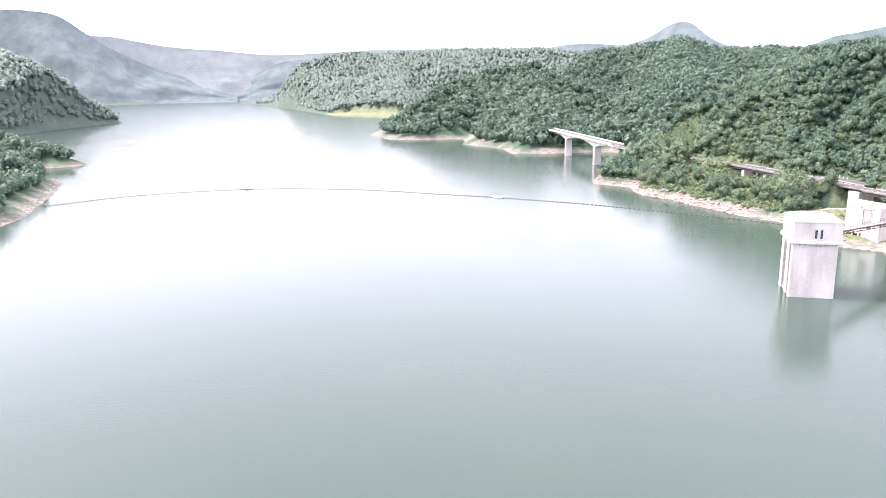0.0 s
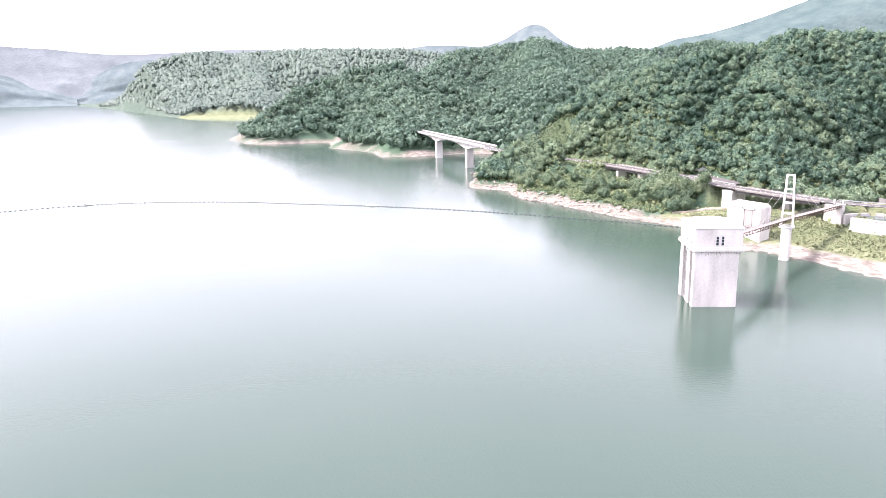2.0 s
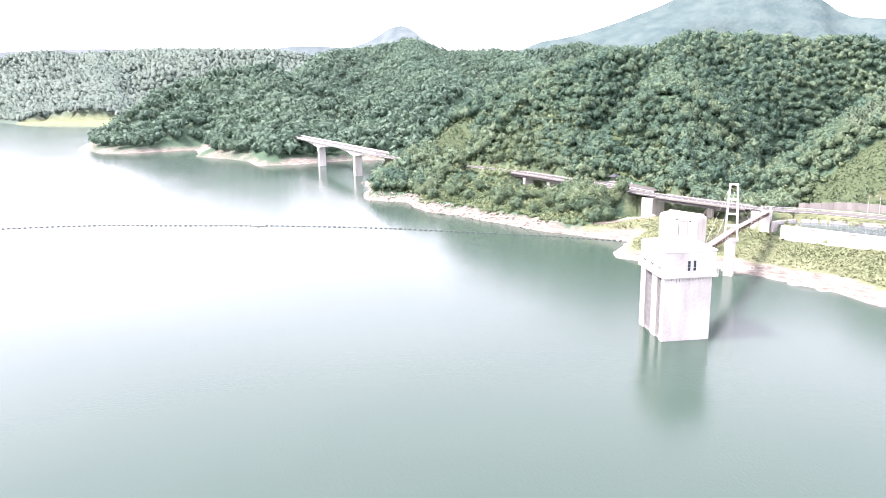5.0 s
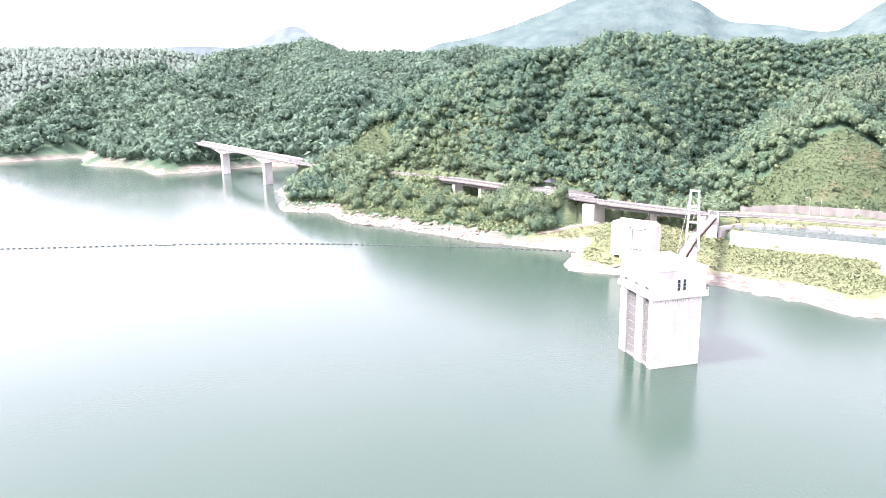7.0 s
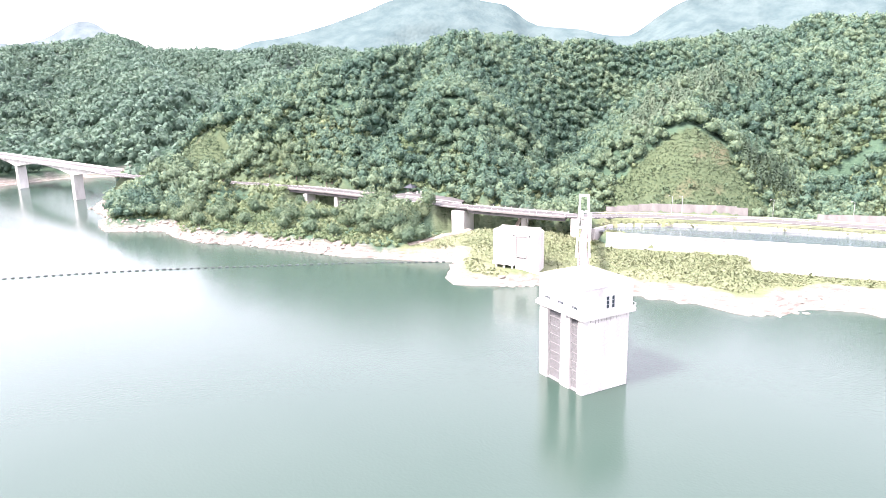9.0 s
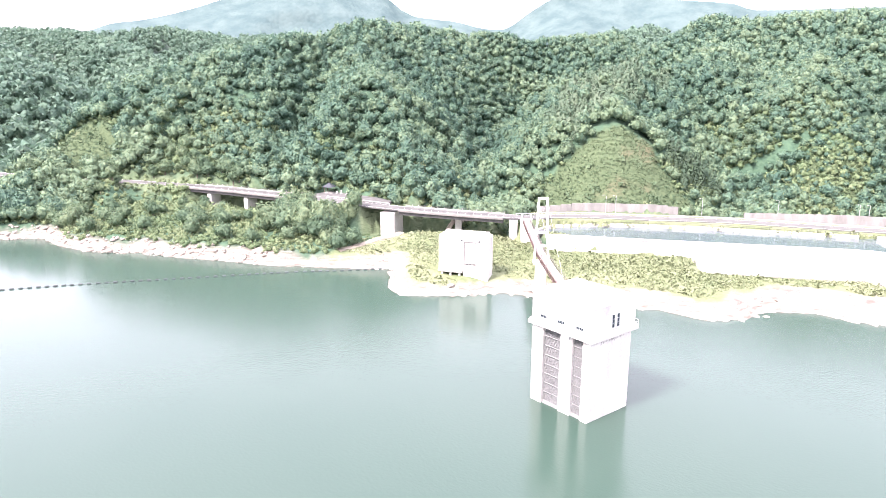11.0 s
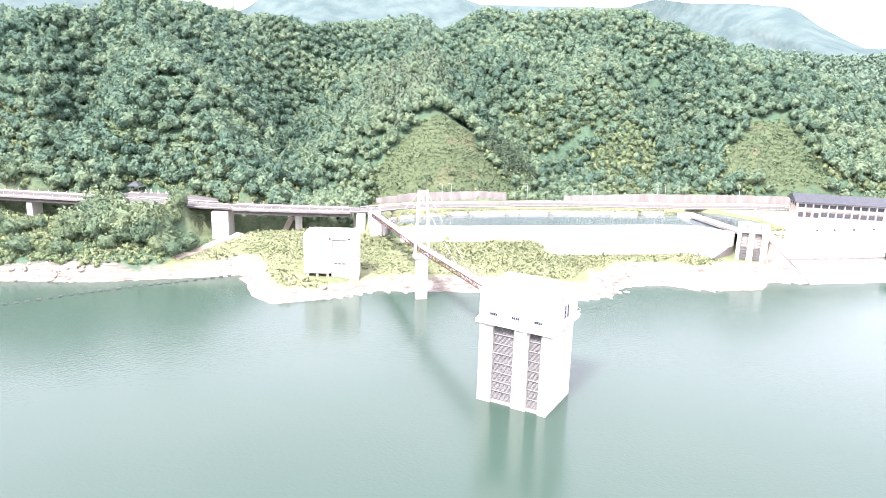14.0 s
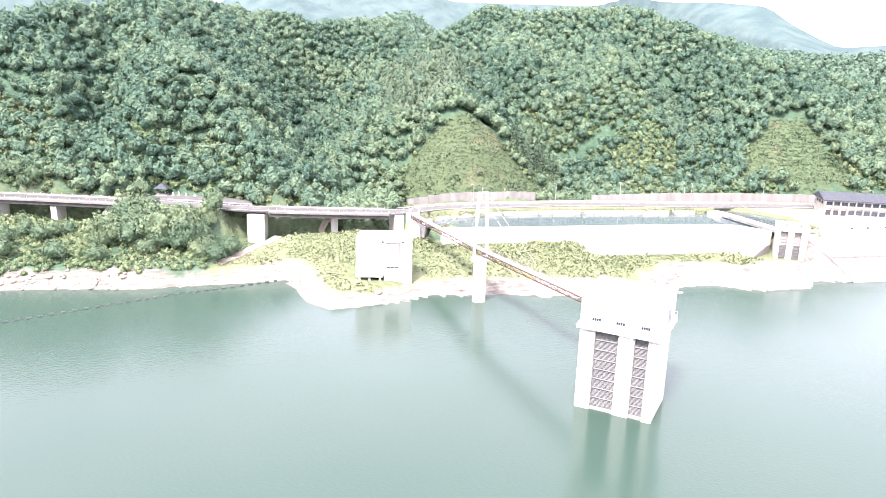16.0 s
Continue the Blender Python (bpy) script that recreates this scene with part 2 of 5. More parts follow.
def smooth_line(points, step):
    """Points of a rounded line through the given ones (Catmull-Rom)."""
    P = [np.array(p, float) for p in points]
    P = [2 * P[0] - P[1]] + P + [2 * P[-1] - P[-2]]
    out = []
    for a, b, c, d in zip(P, P[1:], P[2:], P[3:]):
        k = max(1, int(np.linalg.norm(c - b) / step))
        for i in range(k):
            t = i / k
            out.append(0.5 * (2 * b + (c - a) * t + (2 * a - 5 * b + 4 * c - d) * t * t + (3 * b - a - 3 * c + d) * t ** 3))
    out.append(P[-2])
    return out


# ---- the land ----
# Shoreline of the lake; the right bank from south to north, then back down the left bank.
SHORE_NEAR = [(262, -300), (262, -60), (250, 60), (236, 100), (227, 127), (217, 141), (213, 152), (204, 155), (196, 171), (198, 183), (192, 194), (180, 198), (173, 207),
              (174, 220), (170, 233), (169, 243), (160, 264), (152, 271), (145, 280), (141, 286), (145, 294), (154, 301), (161, 308), (155, 318), (147, 332),
              (141, 342), (135, 360), (128, 377), (123, 395), (113, 412), (111, 430), (114, 446), (95, 466), (97, 482), (109, 505), (113, 540), (135, 575), (185, 610),
              (235, 640), (205, 672), (140, 698), (95, 690), (61, 690), (56, 752), (20, 812), (24, 905)]
SHORE_FAR = [(-68, 896), (-104, 1010), (-80, 1120), (40, 1240), (60, 1400), (-110, 1560), (-255, 1723), (-461, 2290), (-718, 2994), (-1042, 3748), (-1300, 4500), (-1900, 4500), (-1750, 4050), (-1500, 3900), (-1750, 3600), (-1900, 3000), (-1300, 2200)]
SHORE_LEFT = [(-760, 1640), (-685, 1545), (-684, 1298), (-660, 1064), (-520, 860), (-412, 724), (-330, 652), (-312, 628), (-345, 611), (-330, 560), (-276, 512), (-257, 467), (-242, 429),
              (-217, 361), (-214, 320), (-240, 250), (-300, 100), (-320, -300)]
# Crests: (x, y, z) along the line, slope of the flanks, rounding of the crest.
CRESTS = [
    (0.82, 9, [(104, 470, 6), (147, 500, 22), (168, 502, 42), (198, 493, 56), (240, 456, 71), (280, 446, 82), (294, 442, 86), (332, 437, 85), (378, 431, 80), (438, 408, 82), (500, 388, 84), (700, 420, 95)]),
    (0.72, 7, [(290, 438, 80), (262, 410, 65), (232, 381, 53), (221, 361, 36), (212, 350, 29), (203, 343, 16)]),
    (0.72, 8, [(240, 454, 68), (209, 432, 51), (192, 418, 35), (182, 406, 20)]),
    (0.78, 8, [(205, 476, 56), (190, 463, 46), (179, 458, 36), (172, 455, 26)]),
    (0.86, 7, [(332, 435, 80), (302, 403, 58), (274, 377, 40), (252, 350, 20), (244, 337, 12)]),
    (0.70, 8, [(560, 300, 90), (470, 300, 86), (400, 271, 70), (352, 304, 63), (318, 304, 57), (299, 299, 51), (279, 282, 43), (266, 274, 30), (258, 269, 16)]),
    (0.74, 9, [(352, 304, 63), (346, 325, 58), (350, 342, 54), (345, 352, 46)]),
    (0.64, 9, [(470, 300, 91), (452, 245, 90), (455, 207, 90), (425, 165, 77), (380, 137, 60), (396, 98, 57), (420, 40, 48), (440, -40, 40), (450, -200, 30)]),
    (0.72, 7, [(452, 235, 86), (400, 228, 69), (351, 214, 57), (326, 204, 39), (303, 206, 16)]),
    (0.72, 7, [(378, 137, 60), (342, 152, 39), (314, 160, 19), (306, 162, 11)]),
    (0.55, 14, [(560, 300, 92), (620, 210, 96), (650, 150, 84), (655, 90, 72), (640, 10, 70), (660, -200, 60)]),
    # across the inlet
    (0.55, 14, [(-85, 1005, 10), (-66, 1010, 18), (-3, 1050, 57), (60, 1060, 72), (115, 1045, 84), (155, 1000, 62), (185, 960, 48)]),
    (0.55, 10, [(115, 1045, 84), (105, 930, 58), (101, 811, 28), (80, 740, 14)]),
    (0.55, 10, [(60, 1060, 72), (30, 960, 40), (5, 905, 14)]),
    (0.50, 16, [(155, 1000, 64), (230, 1180, 98), (330, 1300, 118), (432, 1400, 141), (520, 1400, 118), (680, 1380, 120), (820, 1400, 134)]),
    (0.55, 12, [(432, 1400, 142), (360, 1180, 105), (310, 980, 84), (270, 800, 55), (190, 730, 20)]),
    (0.55, 12, [(520, 1400, 118), (500, 1100, 92), (420, 850, 62), (300, 700, 24)]),
    (0.55, 12, [(820, 1400, 134), (760, 1050, 110), (640, 800, 80), (480, 660, 44), (330, 600, 14)]),
    # the headland across the lake
    (0.40, 30, [(-900, 3300, 25), (-700, 2900, 56), (-480, 2480, 138), (-322, 2470, 182), (-190, 2480, 174), (13, 2400, 160), (240, 2300, 157), (420, 2200, 152), (700, 2200, 170)]),
    (0.35, 25, [(-190, 2480, 176), (-150, 2150, 95), (-120, 1850, 36)]),
    # the left bank
    (0.50, 20, [(-720, 1580, 8), (-735, 1480, 45), (-760, 1400, 96), (-790, 1290, 138), (-900, 1250, 175), (-1200, 1100, 220)]),
    (0.45, 10, [(-345, 640, 5), (-400, 660, 9), (-520, 700, 30), (-700, 800, 90)]),
    (0.50, 10, [(-285, 480, 8), (-330, 470, 22), (-420, 440, 50), (-600, 400, 110)]),
]
# Gullies in the near hills: depth, half width, line.
GULLIES = [
    (11, 15, [(425, 398), (366, 383), (330, 372), (301, 361), (272, 343)]),
    (6, 11, [(395, 292), (358, 291), (336, 263), (318, 250), (298, 242)]),
    (8, 10, [(268, 440), (235, 420), (206, 404), (190, 388)]),
    (5, 9, [(392, 192), (353, 187), (323, 177), (306, 172)]),
]
ROAD = [(120, 545, 19.5), (124, 520, 19.0), (140, 482, 17.5), (158, 456, 16.6), (172, 420, 15.9), (180, 385, 15.4), (186, 356, 14.9), (190, 334, 14.4), (200, 306, 13.7), (211, 286, 12.9), (224, 281, 11.8), (237, 270, 11.0),
        (248, 252, 10.6), (261, 231, 10.3), (270, 207, 10.2), (279, 180, 10.1), (289, 155, 10.1), (297, 125, 10.1), (304, 90, 10.1), (312, 20, 10.0), (320, -80, 10.0)]
POOL = [(209, 278), (219, 277), (226, 271.5), (241, 250), (255, 218), (268, 184), (278, 172), (279.5, 163), (270, 150), (258, 144.5), (249, 160), (247, 176), (232, 210), (222, 232), (213, 252)]
YARD = [(207, 269), (211, 281), (224, 286), (234, 291), (252, 263), (265, 241), (275, 215), (285, 187), (297, 157), (308, 120), (318, 20), (271, 20), (263, 104), (256, 120), (250, 134), (246, 144), (250, 150), (248, 172), (244, 184), (233, 209), (223, 231), (214, 251)]
FORELAND = [(120, 60), (271, 20), (263, 104), (256, 120), (250, 134), (246, 144), (250, 150), (248, 172), (244, 184), (233, 209), (223, 231), (214, 251), (207, 269), (206, 284), (196, 306), (180, 325), (150, 330), (130, 300)]
BASIN_FRONT = [(204, 271), (213, 251), (222, 231), (232, 209), (243, 184), (246, 172), (240, 161)]
BAY = [(183, 375), (201, 376), (202, 364), (202, 347), (199, 336), (189, 336)]
DIP = [(166, 331), (178, 341), (187, 340), (197, 333), (202, 322), (192, 318), (178, 323)]
SAND = [(239.5, 151.5), (214, 151.5), (209, 141), (215, 134), (246, 146)]
MEADOW = [(-360, 1860), (-262, 1735), (-112, 1562), (0, 1480), (40, 1600), (-90, 1760), (-250, 1920)]
CUT_A = [(238, 296), (257, 299), (268, 292), (279, 281), (286, 269), (281, 260), (279, 243), (264, 245), (252, 266)]
CUT_B = [(307, 163), (326, 157), (341, 146), (344, 133), (325, 124), (312, 114), (304, 140)]
CUT_C = [(147, 520), (165, 502), (171, 484), (161, 475), (150, 487), (142, 505)]
CUT_D = [(308, 224), (319, 214), (324, 198), (318, 187), (300, 190), (292, 210)]


def lattice(seed):
    return np.random.RandomState(seed).rand(256, 256)


def wander(x, y, size, seed=0):
    """Smooth random heights between -1 and 1, over lumps of that size."""
    g = lattice(seed)
    u, v = np.asarray(x) / size + 1000.0, np.asarray(y) / size + 1000.0
    i, j = np.floor(u).astype(int), np.floor(v).astype(int)
    a, b = u - i, v - j
    a, b = a * a * (3 - 2 * a), b * b * (3 - 2 * b)
    i, j = i % 255, j % 255
    return 2 * ((g[i, j] * (1 - a) + g[i + 1, j] * a) * (1 - b) + (g[i, j + 1] * (1 - a) + g[i + 1, j + 1] * a) * b) - 1


def step01(v, a, b):
    t = np.clip((v - a) / (b - a), 0, 1)
    return t * t * (3 - 2 * t)


def to_line(x, y, line):
    """Distance to a line, and the height of the line at the nearest place."""
    best, high = np.full(x.shape, 1e9), np.zeros(x.shape)
    for p, q in zip(line, line[1:]):
        dx, dy = q[0] - p[0], q[1] - p[1]
        t = np.clip(((x - p[0]) * dx + (y - p[1]) * dy) / (dx * dx + dy * dy), 0, 1)
        d = np.hypot(x - p[0] - t * dx, y - p[1] - t * dy)
        near = d < best
        best = np.where(near, d, best)
        if len(p) > 2:
            high = np.where(near, p[2] + t * (q[2] - p[2]), high)
    return best, high


def inside(x, y, ring):
    c = np.zeros(x.shape, bool)
    for (x0, y0), (x1, y1) in zip(ring, ring[1:] + ring[:1]):
        if y0 != y1:
            c ^= ((y0 > y) != (y1 > y)) & (x < (x1 - x0) * (y - y0) / (y1 - y0) + x0)
    return c


LAKE = [p for p in SHORE_NEAR + SHORE_FAR + SHORE_LEFT]


def shore_distance(x, y):
    """Metres inland from the water's edge; less than nothing out on the lake."""
    d, _ = to_line(x, y, LAKE + LAKE[:1])
    d = d + (1.3 * wander(x, y, 9, 3) + 0.25 * wander(x, y, 5, 4)) * step01(d, 60, 5)
    return np.where(inside(x, y, LAKE), -d, d)


def height(x, y):
    x, y = np.asarray(x, float), np.asarray(y, float)
    d = shore_distance(x, y)
    hills, nearest = np.full(x.shape, -50.0), np.full(x.shape, 1e9)
    for slope, width, line in CRESTS:
        far, high = to_line(x, y, line)
        nearest = np.minimum(nearest, far)
        hills = np.logaddexp(hills / 2.5, (high - slope * (np.sqrt(far ** 2 + width ** 2) - width)) / 2.5) * 2.5
    rough = np.clip(hills / 40, 0, 1)
    for deep, half, line in GULLIES:
        hills = hills - deep * rough * np.exp(-(to_line(x, y, line)[0] / half) ** 2)
    # gullies between the spurs of the hills across the water
    side = step01(nearest, 8, 60) * step01(hills, 6, 40) * step01(y, 560, 700)
    hills = hills - side * (11 * np.exp(-(wander(x, y, 105, 33) / 0.2) ** 2) + step01(y, 1500, 1800) * 22 * np.exp(-(wander(x, y, 260, 34) / 0.22) ** 2))
    hills = hills + rough * (3.2 * wander(x, y, 46, 7) + 1.6 * wander(x, y, 17, 8) + np.clip(hills / 120, 0, 1) * 16 * wander(x, y, 240, 9))
    low = step01(y, 300, 280) * step01(x, 60, 100)
    bank = (3.6 - 1.5 * low) * step01(d, 0, 7) + np.clip(d, 0, 40) * (0.13 - 0.065 * low) + 0.5 * wander(x, y, 6, 12) * step01(d, 0, 4)
    shore_side = inside(x, y, FORELAND)
    land = np.maximum(bank, 0) + np.clip(np.where(shore_side, 0, hills), 0, None) * step01(d, 4, 34)
    land = np.where(hills > 12, np.minimum(land, np.maximum(hills, bank)), land)
    land = np.where(inside(x, y, YARD), 9.3 + 0.1 * wander(x, y, 8, 13), land)
    # the shelf for the road
    far, high = to_line(x, y, ROAD)
    uphill = (x > np.interp(y, [q[1] for q in ROAD[::-1]], [q[0] for q in ROAD[::-1]])) & (y < 296)
    west = (x < np.interp(y, [q[1] for q in ROAD[::-1]], [q[0] for q in ROAD[::-1]])) & (y > 330) & (y < 452) & (x > 60)
    land = np.where(west & (hills > 0), np.minimum(land, np.maximum(high - 5.5 - 0.17 * far, 3.0 + 0.02 * d) + 30 * step01(y, 440, 462)), land)
    east = ~west & (x > 120) & (x < 260) & (y > 300) & (y < 460)
    land = np.where(east, np.minimum(land, high + 0.92 * np.maximum(far - 3.5 - 11.5 * step01(np.abs(y - 356), 28, 19), 0)), land)
    on = np.where(uphill, step01(far, 12.5, 9.0), np.where((y < 290) | ~west, step01(far, 7.0, 5.0), step01(far, 10, 5.4))) * step01(d, 8, 16)
    gap = step01(np.abs(y - 309), 26, 22) * (x < 225) + step01(np.abs(y - 398), 28, 20) * (x < 200)
    target = high - 0.25 - np.clip(gap, 0, 1) * 9.0
    land = land * (1 - on) + target * on
    land = np.where(inside(x, y, BAY) & (far > 4.0), 14.3, land)
    land = np.where(inside(x, y, DIP), np.minimum(land, 3.9 + 0.3 * wander(x, y, 5, 14)), land)
    wall_off = to_line(x, y, BASIN_FRONT)[0]
    land = np.where(shore_side & (y < 232) & (y > 150), np.minimum(land, 1.6 + 0.3 * np.maximum(wall_off - 13, 0) + 3.5 * step01(y, 216, 231)), land)
    land = np.where(inside(x, y, MEADOW), np.minimum(land, 3.0 + 0.02 * d), land)
    land = np.where(inside(x, y, SAND), np.maximum(land, 9.9 - 0.355 * to_line(x, y, [(236, 163), (246, 141)])[0]), land)
    pool = inside(x, y, POOL)
    land = np.where(pool, 2.0, land)
    return np.where(d > 0, land, np.maximum(-14.0, 0.45 * d))


def spaced(edges):
    """Grid lines: from each place to the next at the given spacing."""
    out = []
    for (a, s), (b, _) in zip(edges, edges[1:]):
        out += list(np.arange(a, b - s * 0.5, s))
    return np.array(out + [edges[-1][0]])


def build_ground():
    gx = spaced([(-3400, 110), (-1020, 17), (-420, 12), (-200, 25), (60, 6), (84, 2.2), (330, 4.5), (480, 14), (900, 30), (2300, 110), (3400, 0)])
    gy = spaced([(-500, 60), (60, 8), (110, 2.2), (480, 4), (560, 9), (1100, 18), (1600, 24), (2600, 60), (4760, 0)])
    X, Y = np.meshgrid(gx, gy)
    x, y = X.ravel(), Y.ravel()
    z = height(x, y)
    nx, ny = len(gx), len(gy)
    v = np.column_stack([x, y, z])
    i = (np.arange(ny - 1)[:, None] * nx + np.arange(nx - 1)[None, :]).ravel()
    faces = np.column_stack([i, i + 1, i + nx + 1, i + nx])
    me = raw_mesh("ground", v, faces, GROUND)
    d = shore_distance(x, y)
    line = 5.2 + 2.2 * wander(x, y, 14, 21) + 1.2 * wander(x, y, 5, 22) + 1.5 * wander(x, y, 60, 25) + (5.0 * step01(y, 300, 220) + 8.0 * step01(y, 215, 180)) * step01(x, 60, 100)
    line = np.where(inside(x, y, SAND), 40.0, line)
    bare = step01(d, line + 1.2, line - 1.2) * step01(y, 1300, 1000) * step01(x, -460, -415)
    cut = inside(x, y, CUT_A) | inside(x, y, CUT_B) | inside(x, y, CUT_C) | inside(x, y, CUT_D)
    grass = (inside(x, y, FORELAND) | inside(x, y, YARD)).astype(float)
    grass = np.maximum(grass, inside(x, y, MEADOW))
    grass = np.maximum(grass, 0.6 * step01(to_line(x, y, ROAD)[0], 9, 6))
    # The far mask blends in the haze tone with distance from the camera path.
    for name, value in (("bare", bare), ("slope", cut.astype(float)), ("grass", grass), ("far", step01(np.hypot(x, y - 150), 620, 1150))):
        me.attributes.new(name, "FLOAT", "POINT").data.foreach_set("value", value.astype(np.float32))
    me.polygons.foreach_set("use_smooth", np.ones(len(faces), bool))
    return tagged(new("ground", me), "steep valley sides with pale bare banks above the water", "ground", kind="structure")


def raw_mesh(name, verts, faces, mat):
    """A mesh from arrays; all faces have the same number of corners."""
    k = faces.shape[1]
    me = bpy.data.meshes.new(name)
    me.vertices.add(len(verts))
    me.vertices.foreach_set("co", np.ascontiguousarray(verts, np.float32).ravel())
    me.loops.add(faces.size)
    me.loops.foreach_set("vertex_index", np.ascontiguousarray(faces, np.int32).ravel())
    me.polygons.add(len(faces))
    me.polygons.foreach_set("loop_start", np.arange(0, faces.size, k, dtype=np.int32))
    me.update(calc_edges=True)
    me.validate()
    me.materials.append(mat)
    return me


ground = build_ground()
bm = bmesh.new()
bmesh.ops.create_grid(bm, x_segments=1, y_segments=1, size=1, matrix=Matrix.LocRotScale((0, 2130, 0), None, (3390, 2620, 1)))
lake = tagged(part("water", bm, WATER), "still teal-green reservoir water", "water", kind="structure")
bm = bmesh.new()
bm.faces.new([bm.verts.new((x, y, 8.4)) for x, y in POOL])
pool_water = tagged(part("water", bm, POOLWATER), "still water in the spillway basin", "water", kind="structure")


def far_ridge(name, line, depth, mat, label, seed, spur=45):
    """A far mountain side that falls from the crest to the water, with spurs and gullies running down it."""
    pts = np.array(smooth_line(line, 22))
    n, rows = len(pts), 40
    run = np.concatenate([[0], np.cumsum(np.linalg.norm(np.diff(pts[:, :2], axis=0), axis=1))])
    ang = np.arctan2(pts[:, 0], pts[:, 1])
    out = []
    for k in range(rows + 1):
        t = k / rows
        lump = wander(run + 60 * t, 500 * t, 210, seed) + 0.6 * wander(run - 90 * t, 500 * t, 95, seed + 1) + 0.15 * wander(run, 300 * t, 60, seed + 2)
        r = -depth * t + lump * spur * math.sin(math.pi * min(1, t * 1.2) / 1.1)
        z = pts[:, 2] * (1 - t ** 0.8) - 6 * t + (2 + 5 * min(1, 4 * t) * (1 - t)) * wander(run, 900 * t, 70, seed + 3)
        out.append(np.column_stack([pts[:, 0] + np.sin(ang) * r, pts[:, 1] + np.cos(ang) * r, z]))
    v = np.concatenate(out)
    i = (np.arange(rows)[:, None] * n + np.arange(n - 1)[None, :]).ravel()
    me = raw_mesh(name, v, np.column_stack([i, i + 1, i + n + 1, i + n]), mat)
    me.polygons.foreach_set("use_smooth", np.ones(len(me.polygons), bool))
    return tagged(new(name, me), label, "mountain", kind="structure")


# Air haze is put into these mountains' pale colour and self-glow.
def haze_material(name, dark, light, glow):
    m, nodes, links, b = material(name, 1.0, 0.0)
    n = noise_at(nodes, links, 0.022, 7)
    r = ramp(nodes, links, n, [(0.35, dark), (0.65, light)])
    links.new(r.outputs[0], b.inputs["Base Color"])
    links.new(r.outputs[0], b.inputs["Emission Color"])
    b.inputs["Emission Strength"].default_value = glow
    v = node(nodes, "ShaderNodeTexVoronoi", Scale=0.09)
    links.new(place_of(nodes), v.inputs["Vector"])
    bumped(nodes, links, b, v.outputs["Distance"], 0.5, -4.0)
    return m


# Haze painted in: paler and stronger in glow the farther the ridge.
HAZE_A = haze_material("haze_tinted_mountains", (0.090, 0.105, 0.113), (0.104, 0.119, 0.126), 1.0)
HAZE_B = haze_material("haze_tinted_hillside", (0.062, 0.082, 0.088), (0.082, 0.102, 0.106), 0.85)
HAZE_C = haze_material("haze_tinted_mountain_woods", (0.044, 0.067, 0.069), (0.063, 0.088, 0.087), 0.55)
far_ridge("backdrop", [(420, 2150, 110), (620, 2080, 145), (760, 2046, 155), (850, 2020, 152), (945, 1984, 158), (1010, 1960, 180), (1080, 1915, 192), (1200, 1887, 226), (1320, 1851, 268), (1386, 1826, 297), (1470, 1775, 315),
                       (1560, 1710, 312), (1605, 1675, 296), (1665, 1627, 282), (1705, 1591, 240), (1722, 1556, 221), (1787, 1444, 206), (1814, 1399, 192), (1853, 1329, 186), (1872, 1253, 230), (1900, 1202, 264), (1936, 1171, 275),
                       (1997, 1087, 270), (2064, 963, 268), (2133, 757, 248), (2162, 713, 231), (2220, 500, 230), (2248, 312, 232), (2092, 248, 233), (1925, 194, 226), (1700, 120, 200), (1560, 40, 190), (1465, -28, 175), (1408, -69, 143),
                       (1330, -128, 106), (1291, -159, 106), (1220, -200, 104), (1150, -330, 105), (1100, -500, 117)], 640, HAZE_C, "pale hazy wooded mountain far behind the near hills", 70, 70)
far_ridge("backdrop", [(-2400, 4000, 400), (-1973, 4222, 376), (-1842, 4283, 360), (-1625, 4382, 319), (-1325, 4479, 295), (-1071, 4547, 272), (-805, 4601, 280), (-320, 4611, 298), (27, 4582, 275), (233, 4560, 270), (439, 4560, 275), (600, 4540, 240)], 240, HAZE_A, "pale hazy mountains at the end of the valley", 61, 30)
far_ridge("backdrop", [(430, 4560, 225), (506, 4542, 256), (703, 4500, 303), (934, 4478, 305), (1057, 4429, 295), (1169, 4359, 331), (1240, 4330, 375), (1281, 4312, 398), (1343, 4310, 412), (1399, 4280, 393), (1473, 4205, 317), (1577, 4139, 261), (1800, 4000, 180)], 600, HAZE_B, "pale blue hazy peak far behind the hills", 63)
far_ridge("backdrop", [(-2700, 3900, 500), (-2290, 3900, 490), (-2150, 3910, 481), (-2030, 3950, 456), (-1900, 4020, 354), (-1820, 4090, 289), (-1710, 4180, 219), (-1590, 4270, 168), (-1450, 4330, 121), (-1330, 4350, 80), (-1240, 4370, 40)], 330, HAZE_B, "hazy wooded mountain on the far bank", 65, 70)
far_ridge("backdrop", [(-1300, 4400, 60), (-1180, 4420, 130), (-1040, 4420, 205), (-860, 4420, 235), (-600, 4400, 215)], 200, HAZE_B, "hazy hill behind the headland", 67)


# ---- woods ----
def sphere_of(level):
    """Corners and faces of a round ball, as arrays."""
    bm = bmesh.new()
    bmesh.ops.create_icosphere(bm, subdivisions=level, radius=1)
    bm.verts.ensure_lookup_table()
    v = np.array([q.co for q in bm.verts])
    f = np.array([[q.index for q in face.verts] for face in bm.faces])
    bm.free()
    return v, f


def unit(v):
    return v / np.maximum(np.linalg.norm(v, axis=-1, keepdims=True), 1e-6)


